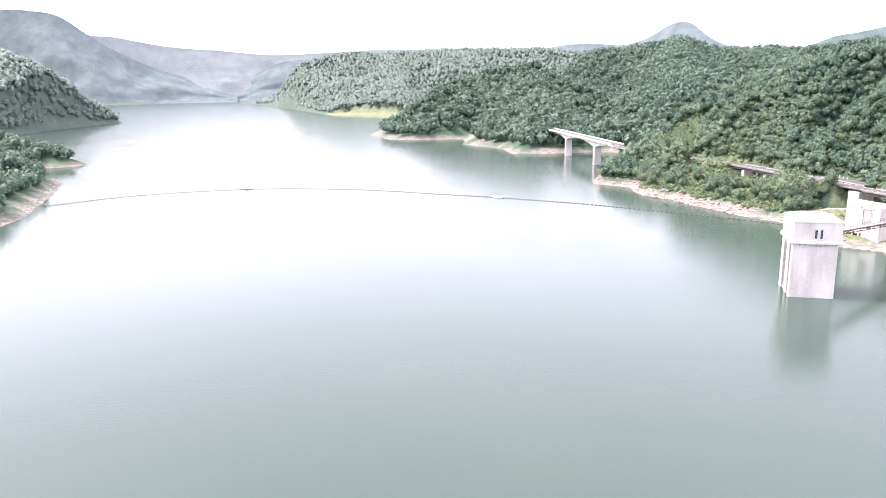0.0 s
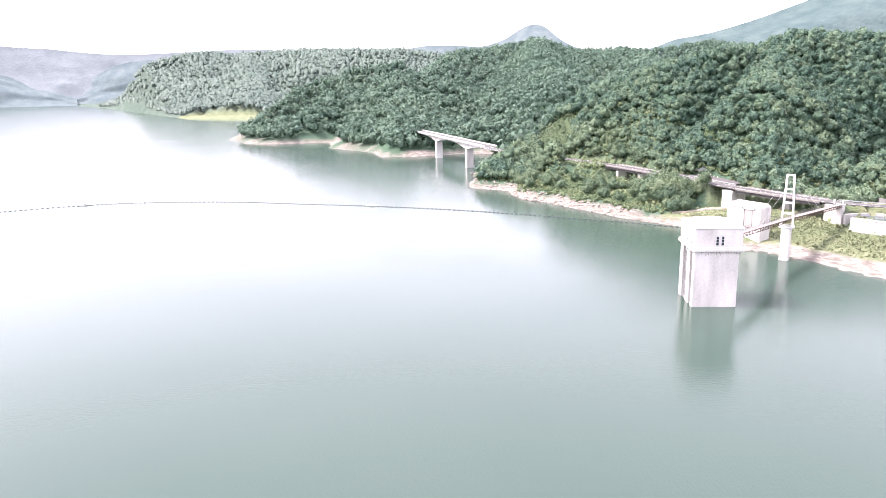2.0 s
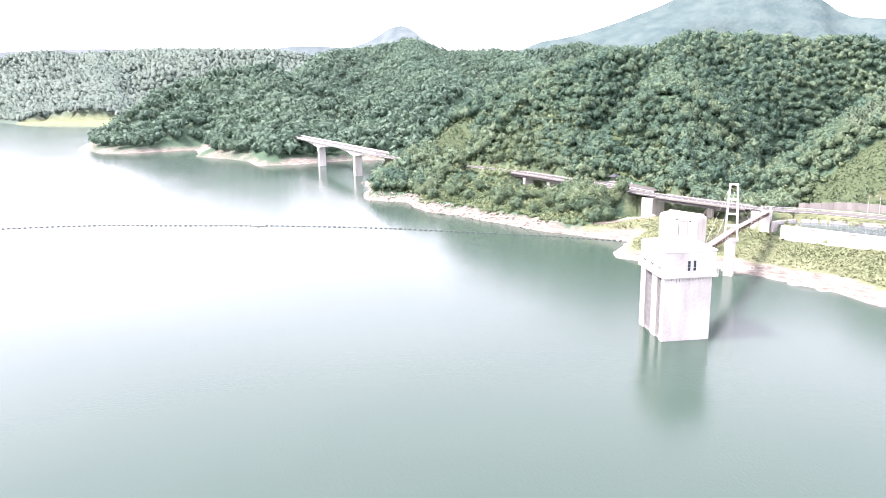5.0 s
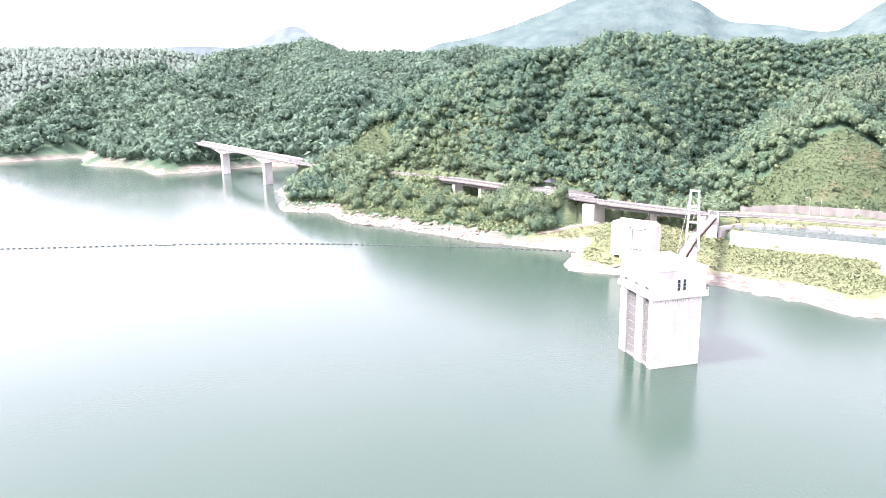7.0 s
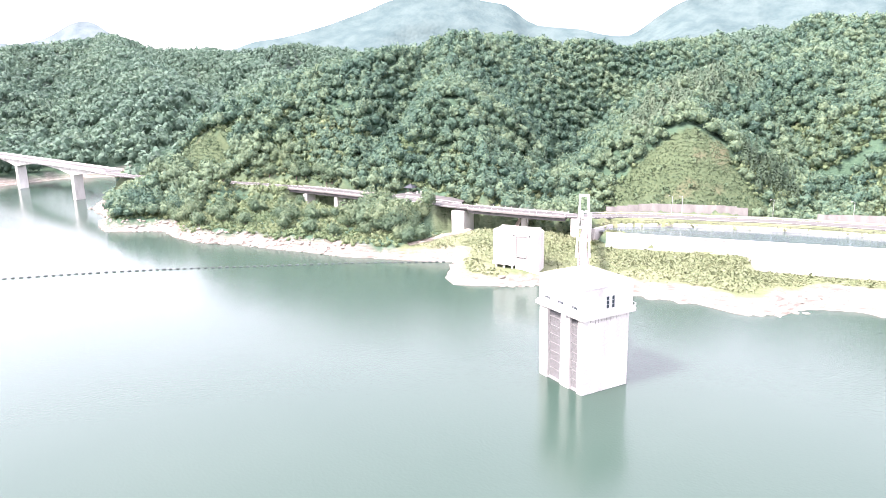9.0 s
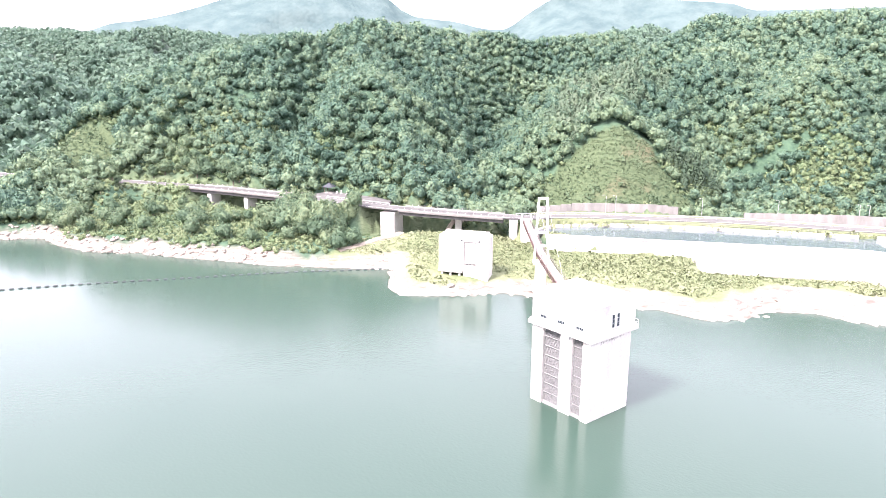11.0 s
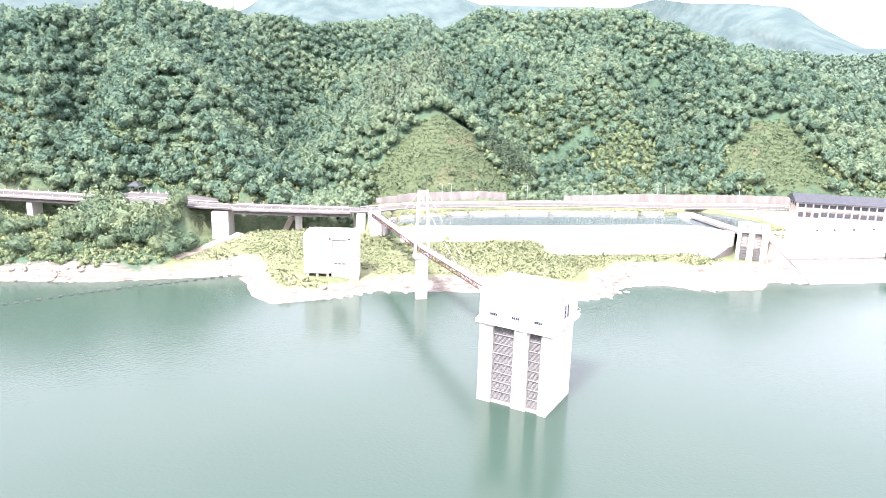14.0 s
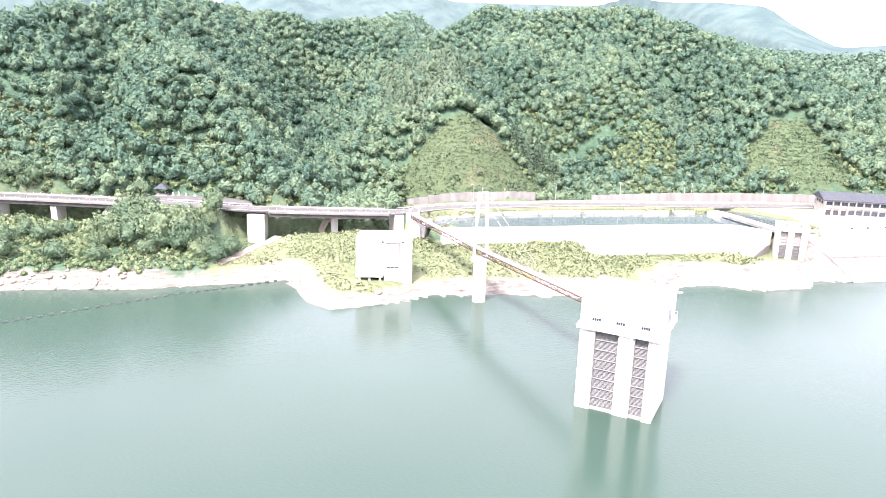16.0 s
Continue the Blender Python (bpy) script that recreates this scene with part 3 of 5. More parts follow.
def crown(rng, lobes, level, cards, size, tall=1.0, skirt=0.55):
    """A broadleaf crown, 1 unit in radius: a lumpy body of several boughs, and leaf sprays over it.
    Gives the corners of its triangles, and the way each corner faces."""
    mid = np.array([0, 0, 0.25 * tall])
    balls = []
    for k in range(lobes):
        up = 1 - 1.15 * (k + 0.5) / lobes + 0.12 * rng.normal()
        a = 2.4 * k + 0.5 * rng.normal()
        flat = math.sqrt(max(0.05, 1 - min(1, abs(up)) ** 2))
        c = np.array([0.6 * flat * math.cos(a), 0.6 * flat * math.sin(a), 0.62 * tall * up]) * (0.85 + 0.3 * rng.rand())
        balls.append((c * (0.8 + 0.4 * rng.rand()), 0.26 + 0.18 * rng.rand()))

    def reach(d):
        """How far the crown reaches from its middle that way, and the bough's middle there."""
        low = 1 / np.sqrt((d[:, 0] ** 2 + d[:, 1] ** 2) / 0.66 ** 2 + d[:, 2] ** 2 / np.where(d[:, 2] > 0, 0.6 * tall, skirt + 0.25) ** 2)
        far, core = low, np.zeros_like(d)
        for c, r in balls:
            b = d @ c
            q = b * b - c @ c + r * r
            hit = b + np.sqrt(np.maximum(q, 0))
            better = (q > 0) & (hit > far)
            far, core = np.where(better, hit, far), np.where(better[:, None], c, core)
        return far, core

    v, f = sphere_of(level)
    far, core = reach(v)
    body = v * (far * (0.74 + 0.08 * rng.rand(len(v))))[:, None]
    face = unit(0.75 * unit(body - core) + 0.4 * unit(body))
    tris, ways = [(body + mid)[f]], [face[f]]
    d = rng.normal(size=(cards, 3))
    d[:, 2] = np.abs(d[:, 2]) * 1.15 - 0.45
    d = unit(d)
    far, core = reach(d)
    at = d * (far * (0.84 + 0.26 * rng.rand(cards)))[:, None]
    out = unit(0.75 * unit(at - core) + 0.4 * d)
    n = unit(out + 0.6 * rng.normal(size=(cards, 3)) + (0, 0, 0.25))
    u = unit(np.cross(n, rng.normal(size=(cards, 3))))
    w = np.cross(n, u)
    k = (size * (0.6 + 0.8 * rng.rand(cards)))[:, None]
    tris.append(np.stack([at + u * k, at - u * k * 0.5 + w * k * 0.87 - n * k * 0.3, at - u * k * 0.5 - w * k * 0.87], 1) + mid)
    ways.append(np.repeat(unit(0.55 * out + 0.45 * n)[:, None], 3, 1))
    return np.concatenate(tris), np.concatenate(ways)


def conifer_cards(rng, cards, size, tall, wide):
    """Sprays of needles set round a pointed crown."""
    quads = []
    for _ in range(cards):
        h = 1 - math.sqrt(rng.rand())
        a, r = rng.rand() * 2 * math.pi, wide * (1 - h) * (0.75 + 0.35 * rng.rand())
        d = np.array([math.cos(a), math.sin(a), 0.45])
        p = np.array([r * math.cos(a), r * math.sin(a), tall * h - 0.2])
        n3 = d + 0.4 * rng.normal(size=3)
        n3 /= np.linalg.norm(n3)
        u = np.cross(n3, rng.normal(size=3))
        u /= np.linalg.norm(u)
        w = np.cross(n3, u)
        s = size * (0.7 + 0.6 * rng.rand())
        quads.append([p + u * s, p - u * s * 0.5 + w * s * 0.7, p - u * s * 0.5 - w * s * 0.7])
    quads = np.array(quads)
    return quads, unit(quads - (0, 0, 0.15))


def rounded(me, ways):
    """Lets the sprays of a crown take the light as round boughs."""
    me.polygons.foreach_set("use_smooth", np.ones(len(me.polygons), bool))
    me.normals_split_custom_set_from_vertices(ways.astype(np.float32).tolist())


def forest(name, where, scale, tint, crowns, mat, label, rng):
    """Many crowns as one mesh."""
    parts, tints, normals = [], [], []
    for (x, y, z), s, t in zip(where, scale, tint):
        q, face = crowns[rng.randint(len(crowns))]
        a = rng.rand() * 2 * math.pi
        c, n = math.cos(a), math.sin(a)
        wide = 0.86 + 0.28 * rng.rand()
        turn = np.array([[c * wide, -n / wide, 0], [n * wide, c / wide, 0], [0, 0, 0.85 + 0.4 * rng.rand()]])
        parts.append((q.reshape(-1, 3) * s) @ turn.T + (x, y, z))
        tints.append(np.full(q.shape[0] * 3, t))
        normals.append(unit(face.reshape(-1, 3) @ turn.T))
    v = np.concatenate(parts)
    me = raw_mesh(name, v, np.arange(len(v)).reshape(-1, 3), mat)
    rounded(me, np.concatenate(normals))
    me.attributes.new("tint", "FLOAT", "POINT").data.foreach_set("value", np.concatenate(tints).astype(np.float32))
    return tagged(new(name, me), label, "forest", kind="stuff")


def scatter(rng, x0, x1, y0, y1, step):
    gx, gy = np.meshgrid(np.arange(x0, x1, step), np.arange(y0, y1, step))
    x, y = gx.ravel().astype(float), gy.ravel().astype(float)
    x[::1] += (np.floor((gy.ravel() - y0) / step) % 2) * step * 0.5
    return x + (rng.rand(len(x)) - 0.5) * step * 0.8, y + (rng.rand(len(x)) - 0.5) * step * 0.8


# Open ground: yards, buildings, the bank by the basin.
OPEN = [[(150, 120), (232, 120), (300, 60), (310, 120), (299, 158), (288, 188), (279, 215), (268, 242), (253, 266), (238, 293), (214, 294), (206, 296), (197, 318), (186, 327), (172, 329), (150, 322), (134, 290)],
        BAY, DIP]


def wooded(x, y, margin=5.0):
    d = shore_distance(x, y)
    ok = d > margin + 1.5 * wander(x, y, 12, 31)
    for ring in OPEN + [CUT_A, CUT_B, CUT_C]:
        ok &= ~inside(x, y, ring)
    ok &= to_line(x, y, ROAD)[0] > 6.0
    return ok


def seen_side(x, y, slack=0.10):
    """Leaves out land behind the crests, which the walk never looks on."""
    e = 14.0
    gx, gy = (height(x + e, y) - height(x - e, y)) / (2 * e), (height(x, y + e) - height(x, y - e)) / (2 * e)
    to = np.hypot(x + 15, y - 110)
    lean = (gx * (x + 15) + gy * (y - 110)) / to
    rise = (height(x, y) + 8 - 66) / to
    return (lean > rise - slack) | (to_line(x, y, ROAD)[0] < 110)


rng = np.random.RandomState(5)
NEAR_CROWNS = [crown(rng, 11 + k % 3, 2, 125, 0.155, 0.95 + 0.06 * (k % 4)) for k in range(9)]
HIGH_CROWNS = [crown(rng, 9, 2, 62, 0.17, 1.0, 0.8) for _ in range(6)]
TREE_CROWNS = [crown(rng, 14, 2, 520, 0.085, 1.0 + 0.08 * (k % 3), 0.4) for k in range(6)]
MID_CROWNS = [crown(rng, 8, 1, 44, 0.22, 1.0) for _ in range(6)]
FAR_CROWNS = [crown(rng, 5, 1, 4, 0.3, 0.9) for _ in range(5)]
# Far crowns' normals lean upward, lowering contrast in place of haze.
FAR_CROWNS = [(q, unit(0.5 * w + (0, 0, 0.7))) for q, w in FAR_CROWNS]

x, y = scatter(rng, 90, 520, 40, 520, 3.45)
keep = wooded(x, y) & seen_side(x, y, 0.2)
x, y = x[keep], y[keep]
z = height(x, y)
s = (1.9 + 1.5 * rng.rand(len(x))) * (1 + 0.15 * wander(x, y, 40, 41))
near = np.hypot(x + 15, y - 180) < 405
tint = np.clip(0.5 + 0.34 * wander(x, y, 28, 42) + 0.42 * (rng.rand(len(x)) - 0.5) * 2, 0, 1)
tint = np.clip(tint + 0.42 * step01(to_line(x, y, CUT_A)[0], 18, 6) + 0.3 * step01(to_line(x, y, ROAD)[0], 26, 10), 0, 1)
lone = (x < 182) & (y > 326) & (y < 452)
low = step01(shore_distance(x, y), 40, 8) * (x < 200)
s = s * np.where(inside(x, y, CUT_D), 0.55, 1.0)
s = s * np.where((y > 338) & (y < 368) & (x > 158) & (x < 186), 1.75, np.where((y > 450) | lone, 1.35, 1 - 0.1 * low))
# between the road and the water only a few trees stand taller than the road
west = x < np.interp(y, [q[1] for q in ROAD[::-1]], [q[0] for q in ROAD[::-1]]) - 4
below = lone & west & (to_line(x, y, ROAD)[0] < 45) & ~((y > 338) & (y < 368) & (x > 158)) & (y < 450)
s = np.where(below, np.clip((to_line(x, y, ROAD)[1] - 3.0 - z) / 1.75, 1.2, s), s)
pts = np.column_stack([x, y, z + np.where(lone, 0.5, 0.9) * s])


def tree_kind(k, leaves):
    """One broadleaf tree, 1 unit of crown radius: trunk with limbs, and a crown of leaf sprays."""
    t = thing("tree", pose(0, 0, 0), "broadleaf tree with a full rounded green crown", "tree", "trees on the lake shore")
    bm = bmesh.new()
    rod(bm, (0, 0, -0.95), (0.03, 0.02, 0.2), 0.085, 0.05, 7)
    rod(bm, (0.03, 0.02, 0.2), (0.0, 0.05, 0.75), 0.05, 0.02, 6)
    for j in range(5):
        a = j * 1.256 + k
        rod(bm, (0.02, 0.01, -0.2 + 0.1 * j), (0.5 * math.cos(a), 0.5 * math.sin(a), 0.2 + 0.13 * j), 0.035, 0.012, 5)
    part("trunk", bm, BARK, t)
    tris, ways = leaves
    me = raw_mesh("crown", tris.reshape(-1, 3), np.arange(tris.shape[0] * 3).reshape(-1, 3), TREELEAF)
    rounded(me, ways.reshape(-1, 3))
    ob = new("crown", me)
    ob.parent = t
    return t


kinds = [tree_kind(k, c) for k, c in enumerate(TREE_CROWNS)]
used = set()
for q, size in zip(pts[lone], s[lone]):
    if q[0] < 175 and (q[0] < 158 or q[1] > 368) and 330 < q[1] < 440 and rng.rand() < 0.86 or rng.rand() < 0.35:
        continue
    k = rng.randint(len(kinds))
    m = pose(*q, 0, 0, rng.rand() * 360)
    if k not in used:
        used.add(k)
        kinds[k].matrix_basis = m
        kinds[k].scale = (size, size, size * 1.02)
    else:
        made = copy_thing(kinds[k], m)
        made.scale = (size, size, size * (0.9 + 0.25 * rng.rand()))
near &= ~lone
rest = ~near & ~lone
pines = near & inside(x, y, [(268, 296), (282, 318), (318, 330), (372, 345), (410, 300), (345, 284), (312, 284), (286, 288)]) & (rng.rand(len(x)) < 0.85)
spires = near & inside(x, y, [(284, 262), (296, 262), (304, 246), (292, 238), (280, 243)])
near &= ~pines & ~spires
PINE_CROWNS = [conifer_cards(rng, 170, 0.16, 1.8, 0.85) for _ in range(4)]
SPIRE_CROWNS = [conifer_cards(rng, 300, 0.12, 3.0, 0.6) for _ in range(4)]
forest("pine_forest", pts[pines] - (0, 0, 2.0), s[pines] * 1.15, tint[pines], PINE_CROWNS, PINE, "olive green pine wood on the hill", rng)
forest("conifer_stand", pts[spires] - (0, 0, 2.5), s[spires] * 1.15, tint[spires], SPIRE_CROWNS, CONIFER, "stand of dark pointed conifers beside the mown slope", rng)
forest("forest", pts[near], s[near], tint[near], NEAR_CROWNS, LEAF, "dense green broadleaf forest on the near slopes", rng)
forest("forest", pts[rest], s[rest], tint[rest], HIGH_CROWNS, LEAF, "dense green broadleaf forest on the upper slopes", rng)

x, y = scatter(rng, -120, 1000, 520, 1500, 10.2)
keep = wooded(x, y, 9) & seen_side(x, y)
x, y = x[keep], y[keep]
s = 5.9 + 2.4 * rng.rand(len(x))
tint = np.clip(0.45 + 0.35 * wander(x, y, 60, 43) + 0.25 * (rng.rand(len(x)) - 0.5) * 2, 0, 1)
forest("forest", np.column_stack([x, y, height(x, y) + s * 0.6]), s, tint, MID_CROWNS, MIDLEAF_HAZED, "green forest on the hills across the inlet", rng)

x, y = scatter(rng, -440, -205, 240, 760, 8.0)
keep = wooded(x, y, 10)
x, y = x[keep], y[keep]
s = 4.8 + 2.0 * rng.rand(len(x))
tint = np.clip(0.5 + 0.35 * wander(x, y, 40, 46) + 0.25 * (rng.rand(len(x)) - 0.5) * 2, 0, 1)
forest("forest", np.column_stack([x, y, height(x, y) + s * 0.5]), s, tint, MID_CROWNS, MIDLEAF_HAZED, "green trees on the spits of the left bank", rng)
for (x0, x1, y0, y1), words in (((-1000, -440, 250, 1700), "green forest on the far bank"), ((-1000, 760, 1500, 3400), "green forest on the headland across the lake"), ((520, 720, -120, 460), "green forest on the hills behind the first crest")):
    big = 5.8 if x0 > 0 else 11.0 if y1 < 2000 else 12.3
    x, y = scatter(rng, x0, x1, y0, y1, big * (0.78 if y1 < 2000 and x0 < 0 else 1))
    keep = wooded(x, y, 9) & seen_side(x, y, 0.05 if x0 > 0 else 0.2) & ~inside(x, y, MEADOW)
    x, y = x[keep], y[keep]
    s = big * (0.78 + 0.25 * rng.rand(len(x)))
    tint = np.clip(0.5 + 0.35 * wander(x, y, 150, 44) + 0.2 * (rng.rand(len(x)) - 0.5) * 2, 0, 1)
    forest("forest", np.column_stack([x, y, height(x, y) + s * 0.3]), s, tint, MID_CROWNS if x0 > 0 else FAR_CROWNS, MIDLEAF_HAZED if x0 > 0 else FARLEAF_HAZED, words, rng)


# ---- intake tower ----
def window(name, parent, w, h, panes, rows, m, frame_mat=GALV, label=""):
    """A window in a wall that faces -y: frame with bars, and each pane."""
    f = bmesh.new()
    t = 0.07
    for a in (-w / 2, w / 2 - t):
        box(f, a, a + t, -0.08, 0.1, 0, h)
    for c in (0, h - t):
        box(f, -w / 2 + t, w / 2 - t, -0.08, 0.1, c, c + t)
    pw, ph = (w - 2 * t) / panes, (h - 2 * t) / rows
    for i in range(1, panes):
        box(f, -w / 2 + t + i * pw - 0.025, -w / 2 + t + i * pw + 0.025, -0.06, 0.08, t, h - t)
    for j in range(1, rows):
        box(f, -w / 2 + t, w / 2 - t, -0.05, 0.07, t + j * ph - 0.025, t + j * ph + 0.025)
    win = part(name, f, frame_mat, parent, label)
    win.matrix_basis = m
    for i in range(panes):
        for j in range(rows):
            x0, z0 = -w / 2 + t + i * pw, t + j * ph
            part("pane", B(x0 + 0.03, x0 + pw - 0.03, -0.02, 0.0, z0 + 0.03, z0 + ph - 0.03), GLASS, win)
    return win


def intake_tower():
    t = thing("intake_tower", pose(108.7, 211.8, 0, 0, 0, -14), "tall white concrete intake tower standing in the lake", "intake tower")
    # shaft: core, and on the west side three piers with screens between them
    core = B(-5.2, 6.0, -7.3, 7.3, -13, 16.2, bevel=0.06)
    part("shaft", core, WHITE, t)
    for y0, y1 in ((4.4, 7.32), (-3.0, 0.0), (-7.32, -5.5)):
        part("pier", B(-6.25, -5.15, y0, y1, -13, 16.2, bevel=0.08), WHITE, t)
    for y0, y1 in ((0.0, 4.4), (-5.5, -3.0)):
        part("sill", B(-5.95, -5.2, y0, y1, -13, 0.6, bevel=0.03), BEAM, t, "stained concrete sill at the waterline")
        for k in range(8):
            z0 = 0.6 + k * 1.95
            s = bmesh.new()
            zig = [(-5.54 if i % 2 else -5.68, z0 + 1.95 * i / 16) for i in range(17)]
            rows = [[s.verts.new((q, y, z)) for q, z in zig + [(-5.24, z0 + 1.95), (-5.24, z0)]] for y in (y0 + 0.02, y1 - 0.02)]
            n = len(rows[0])
            for i in range(n):
                s.faces.new((rows[0][i], rows[0][(i + 1) % n], rows[1][(i + 1) % n], rows[1][i]))
            s.faces.new(rows[0]), s.faces.new(rows[1][::-1])
            part("screen", s, GRILLE, t, "grey slatted intake screen")
            part("beam", B(-5.84, -5.68, y0, y1, z0 + 1.83, z0 + 1.95, bevel=0.02), BEAM, t)
    # slab, house and roof
    part("slab", B(-6.95, 7.2, -8.15, 7.95, 16.2, 17.0, bevel=0.1), WHITE, t)
    part("slab", B(-6.7, 6.95, -7.9, 7.7, 17.0, 17.4, bevel=0.05), WHITE, t)
    house = part("house", B(-6.4, 6.7, -7.6, 7.4, 17.4, 22.6, bevel=0.12), WHITE, t)
    r = bmesh.new()
    low = [r.verts.new((0.15 + sx * 6.7, -0.1 + sy * 7.65, 22.6)) for sx, sy in ((-1, -1), (1, -1), (1, 1), (-1, 1))]
    mid = [r.verts.new((0.15 + sx * 6.7, -0.1 + sy * 7.65, 23.0)) for sx, sy in ((-1, -1), (1, -1), (1, 1), (-1, 1))]
    top = [r.verts.new((0.15 + sx * 2.8, -0.1 + sy * 3.6, 24.2)) for sx, sy in ((-1, -1), (1, -1), (1, 1), (-1, 1))]
    for a, b in ((low, mid), (mid, top)):
        for i in range(4):
            r.faces.new((a[i], a[(i + 1) % 4], b[(i + 1) % 4], b[i]))
    r.faces.new(top)
    r.faces.new(low[::-1])
    part("roof", r, ROOF, t, "low hipped pale roof")
    for y in (4.28, -0.18, -4.75):
        window("window", t, 1.75, 0.7, 4, 1, pose(-6.4, y, 17.95, 0, 0, -90))
    for x in (-0.25, 1.2):
        window("window", t, 0.85, 2.7, 1, 3, pose(x, -7.6, 17.85))
    part("bracket", B(-7.2, -6.9, -2.9, -2.2, 15.7, 16.5, bevel=0.03), GALV, t)
    pipe = bmesh.new()
    rod(pipe, (-7.05, -2.5, 16.4), (-7.05, -2.5, 17.6), 0.06)
    part("pipe", pipe, GALV, t)
    # stains that ran down from the slab on the south side
    rng2 = random.Random(4)
    for k in range(26):
        x = -5.4 + k * 0.42 + rng2.uniform(-0.12, 0.12)
        l = rng2.uniform(0.2, 1.1) * (1.3 if 4 < k < 20 else 0.7)
        part("stain", B(x, x + rng2.uniform(0.05, 0.14), -7.33, -7.29, 16.18 - l, 16.18), GREYC, t, "grey run-off stain under the slab")
    rail = bmesh.new()
    for a, b in (((7.08, -8.0), (7.08, 7.8)), ((-6.8, -8.0), (7.08, -8.0))):
        n = 8
        for i in range(n + 1):
            x, y = a[0] + (b[0] - a[0]) * i / n, a[1] + (b[1] - a[1]) * i / n
            if a[0] > 0 or i in (n,):
                beam(rail, (x, y, 16.9), (x, y, 18.05), 0.05)
        if a[0] > 0:
            for z in (17.5, 18.05):
                beam(rail, (*a, z), (*b, z), 0.05)
    part("railing", rail, STEEL, t)
    return t


intake_tower()


# ---- footbridge with its pylon ----
def footbridge():
    a, b, c = Vector((205.8, 281.0, 13.0)), Vector((160.6, 250.0, 15.0)), Vector((116.6, 217.0, 17.3))
    run = (c - a).to_2d().normalized()
    turn = math.degrees(math.atan2(run.y, run.x))
    t = thing("footbridge", pose(0, 0, 0), "narrow steel truss footbridge with red-brown lower chords leading to the tower", "footbridge")
    side = Vector((-run.y, run.x, 0))
    n = 46
    pts = [a + (b - a) * (i / (n / 2)) if i <= n / 2 else b + (c - b) * ((i - n / 2) / (n / 2)) for i in range(n + 1)]
    part("deck", sweep(bmesh.new(), pts, [(-1.05, 0.0), (1.05, 0.0), (1.05, -0.18), (-1.05, -0.18)]), GREYC, t, "grey walkway deck")
    for sgn in (-1, 1):
        o = side * sgn * 1.1
        for z, w, mat, name in ((-1.15, 0.2, RUST, "lower_chord"), (-0.1, 0.2, RUST, "upper_chord")):
            part(name, sweep(bmesh.new(), [p + o + Vector((0, 0, z)) for p in pts], [(-w / 2, w / 2), (w / 2, w / 2), (w / 2, -w / 2), (-w / 2, -w / 2)]), mat, t)
        web = bmesh.new()
        for i in range(n):
            p, q = pts[i] + o, pts[i + 1] + o
            beam(web, p + Vector((0, 0, -1.15)), p + Vector((0, 0, -0.1)), 0.14)
            if i % 2:
                beam(web, p + Vector((0, 0, -0.1)), q + Vector((0, 0, -1.15)), 0.12)
            else:
                beam(web, p + Vector((0, 0, -1.15)), q + Vector((0, 0, -0.1)), 0.12)
        part("truss_web", web, RUST, t)
        for i in range(n + 1):
            part("post", beam(bmesh.new(), pts[i] + o, pts[i] + o + Vector((0, 0, 1.15)), 0.06), RAILGREY, t)
        for z in (0.6, 1.15):
            part("handrail", sweep(bmesh.new(), [p + o + Vector((0, 0, z)) for p in pts], [(-0.03, 0.03), (0.03, 0.03), (0.03, -0.03), (-0.03, -0.03)]), RAILGREY, t)
    ab = bmesh.new()
    box(ab, -3.0, 1.2, -1.9, 1.9, -9, -1.5, bevel=0.1, m=pose(*(a + Vector((0, 0, 0))), 0, 0, turn))
    box(ab, -3.0, -0.2, -1.9, 1.9, -1.5, 0.0, bevel=0.05, m=pose(*a, 0, 0, turn))
    part("abutment", ab, WHITE, t)
    for sgn in (-1, 1):
        part("gate_post", B(-0.3, 0.3, sgn * 1.6 - 0.3, sgn * 1.6 + 0.3, 0, 2.2, bevel=0.05, m=pose(*a, 0, 0, turn)), WHITE, t)
    # pylon
    p = thing("pylon", pose(160.6, 249.8, 0, 0, 0, turn), "white steel portal pylon on a concrete pier in the water", "pylon")
    part("pier", B(-1.1, 1.1, -1.5, 1.5, -8, 12.6, bevel=0.15), WHITE, p)
    part("pier_head", B(-1.3, 1.3, -2.3, 2.3, 11.6, 12.7, bevel=0.15), WHITE, p)
    for sgn in (-1, 1):
        leg = bmesh.new()
        beam(leg, (0, sgn * 1.95, 12.7), (0, sgn * 1.15, 30.6), 0.55, 0.5)
        part("leg", leg, STEEL, p)
    for z in (30.3, 25.4, 20.6, 16.8):
        half = 1.95 - (z - 12.7) / 17.9 * 0.8
        part("crossbar", B(-0.22, 0.22, -half, half, z - 0.28, z + 0.28, bevel=0.03), STEEL, p)
    for sgn in (-1, 1):
        o = side * sgn * 1.1
        for i, top in ((10, 29.9), (36, 29.9)):
            q = Vector((160.6, 249.8, top)) + side * sgn * 1.2
            part("stay_cable", rod(bmesh.new(), q, pts[i] + o, 0.02, None, 6), STEEL, p).matrix_parent_inverse = p.matrix_world.inverted()
    return t


footbridge()


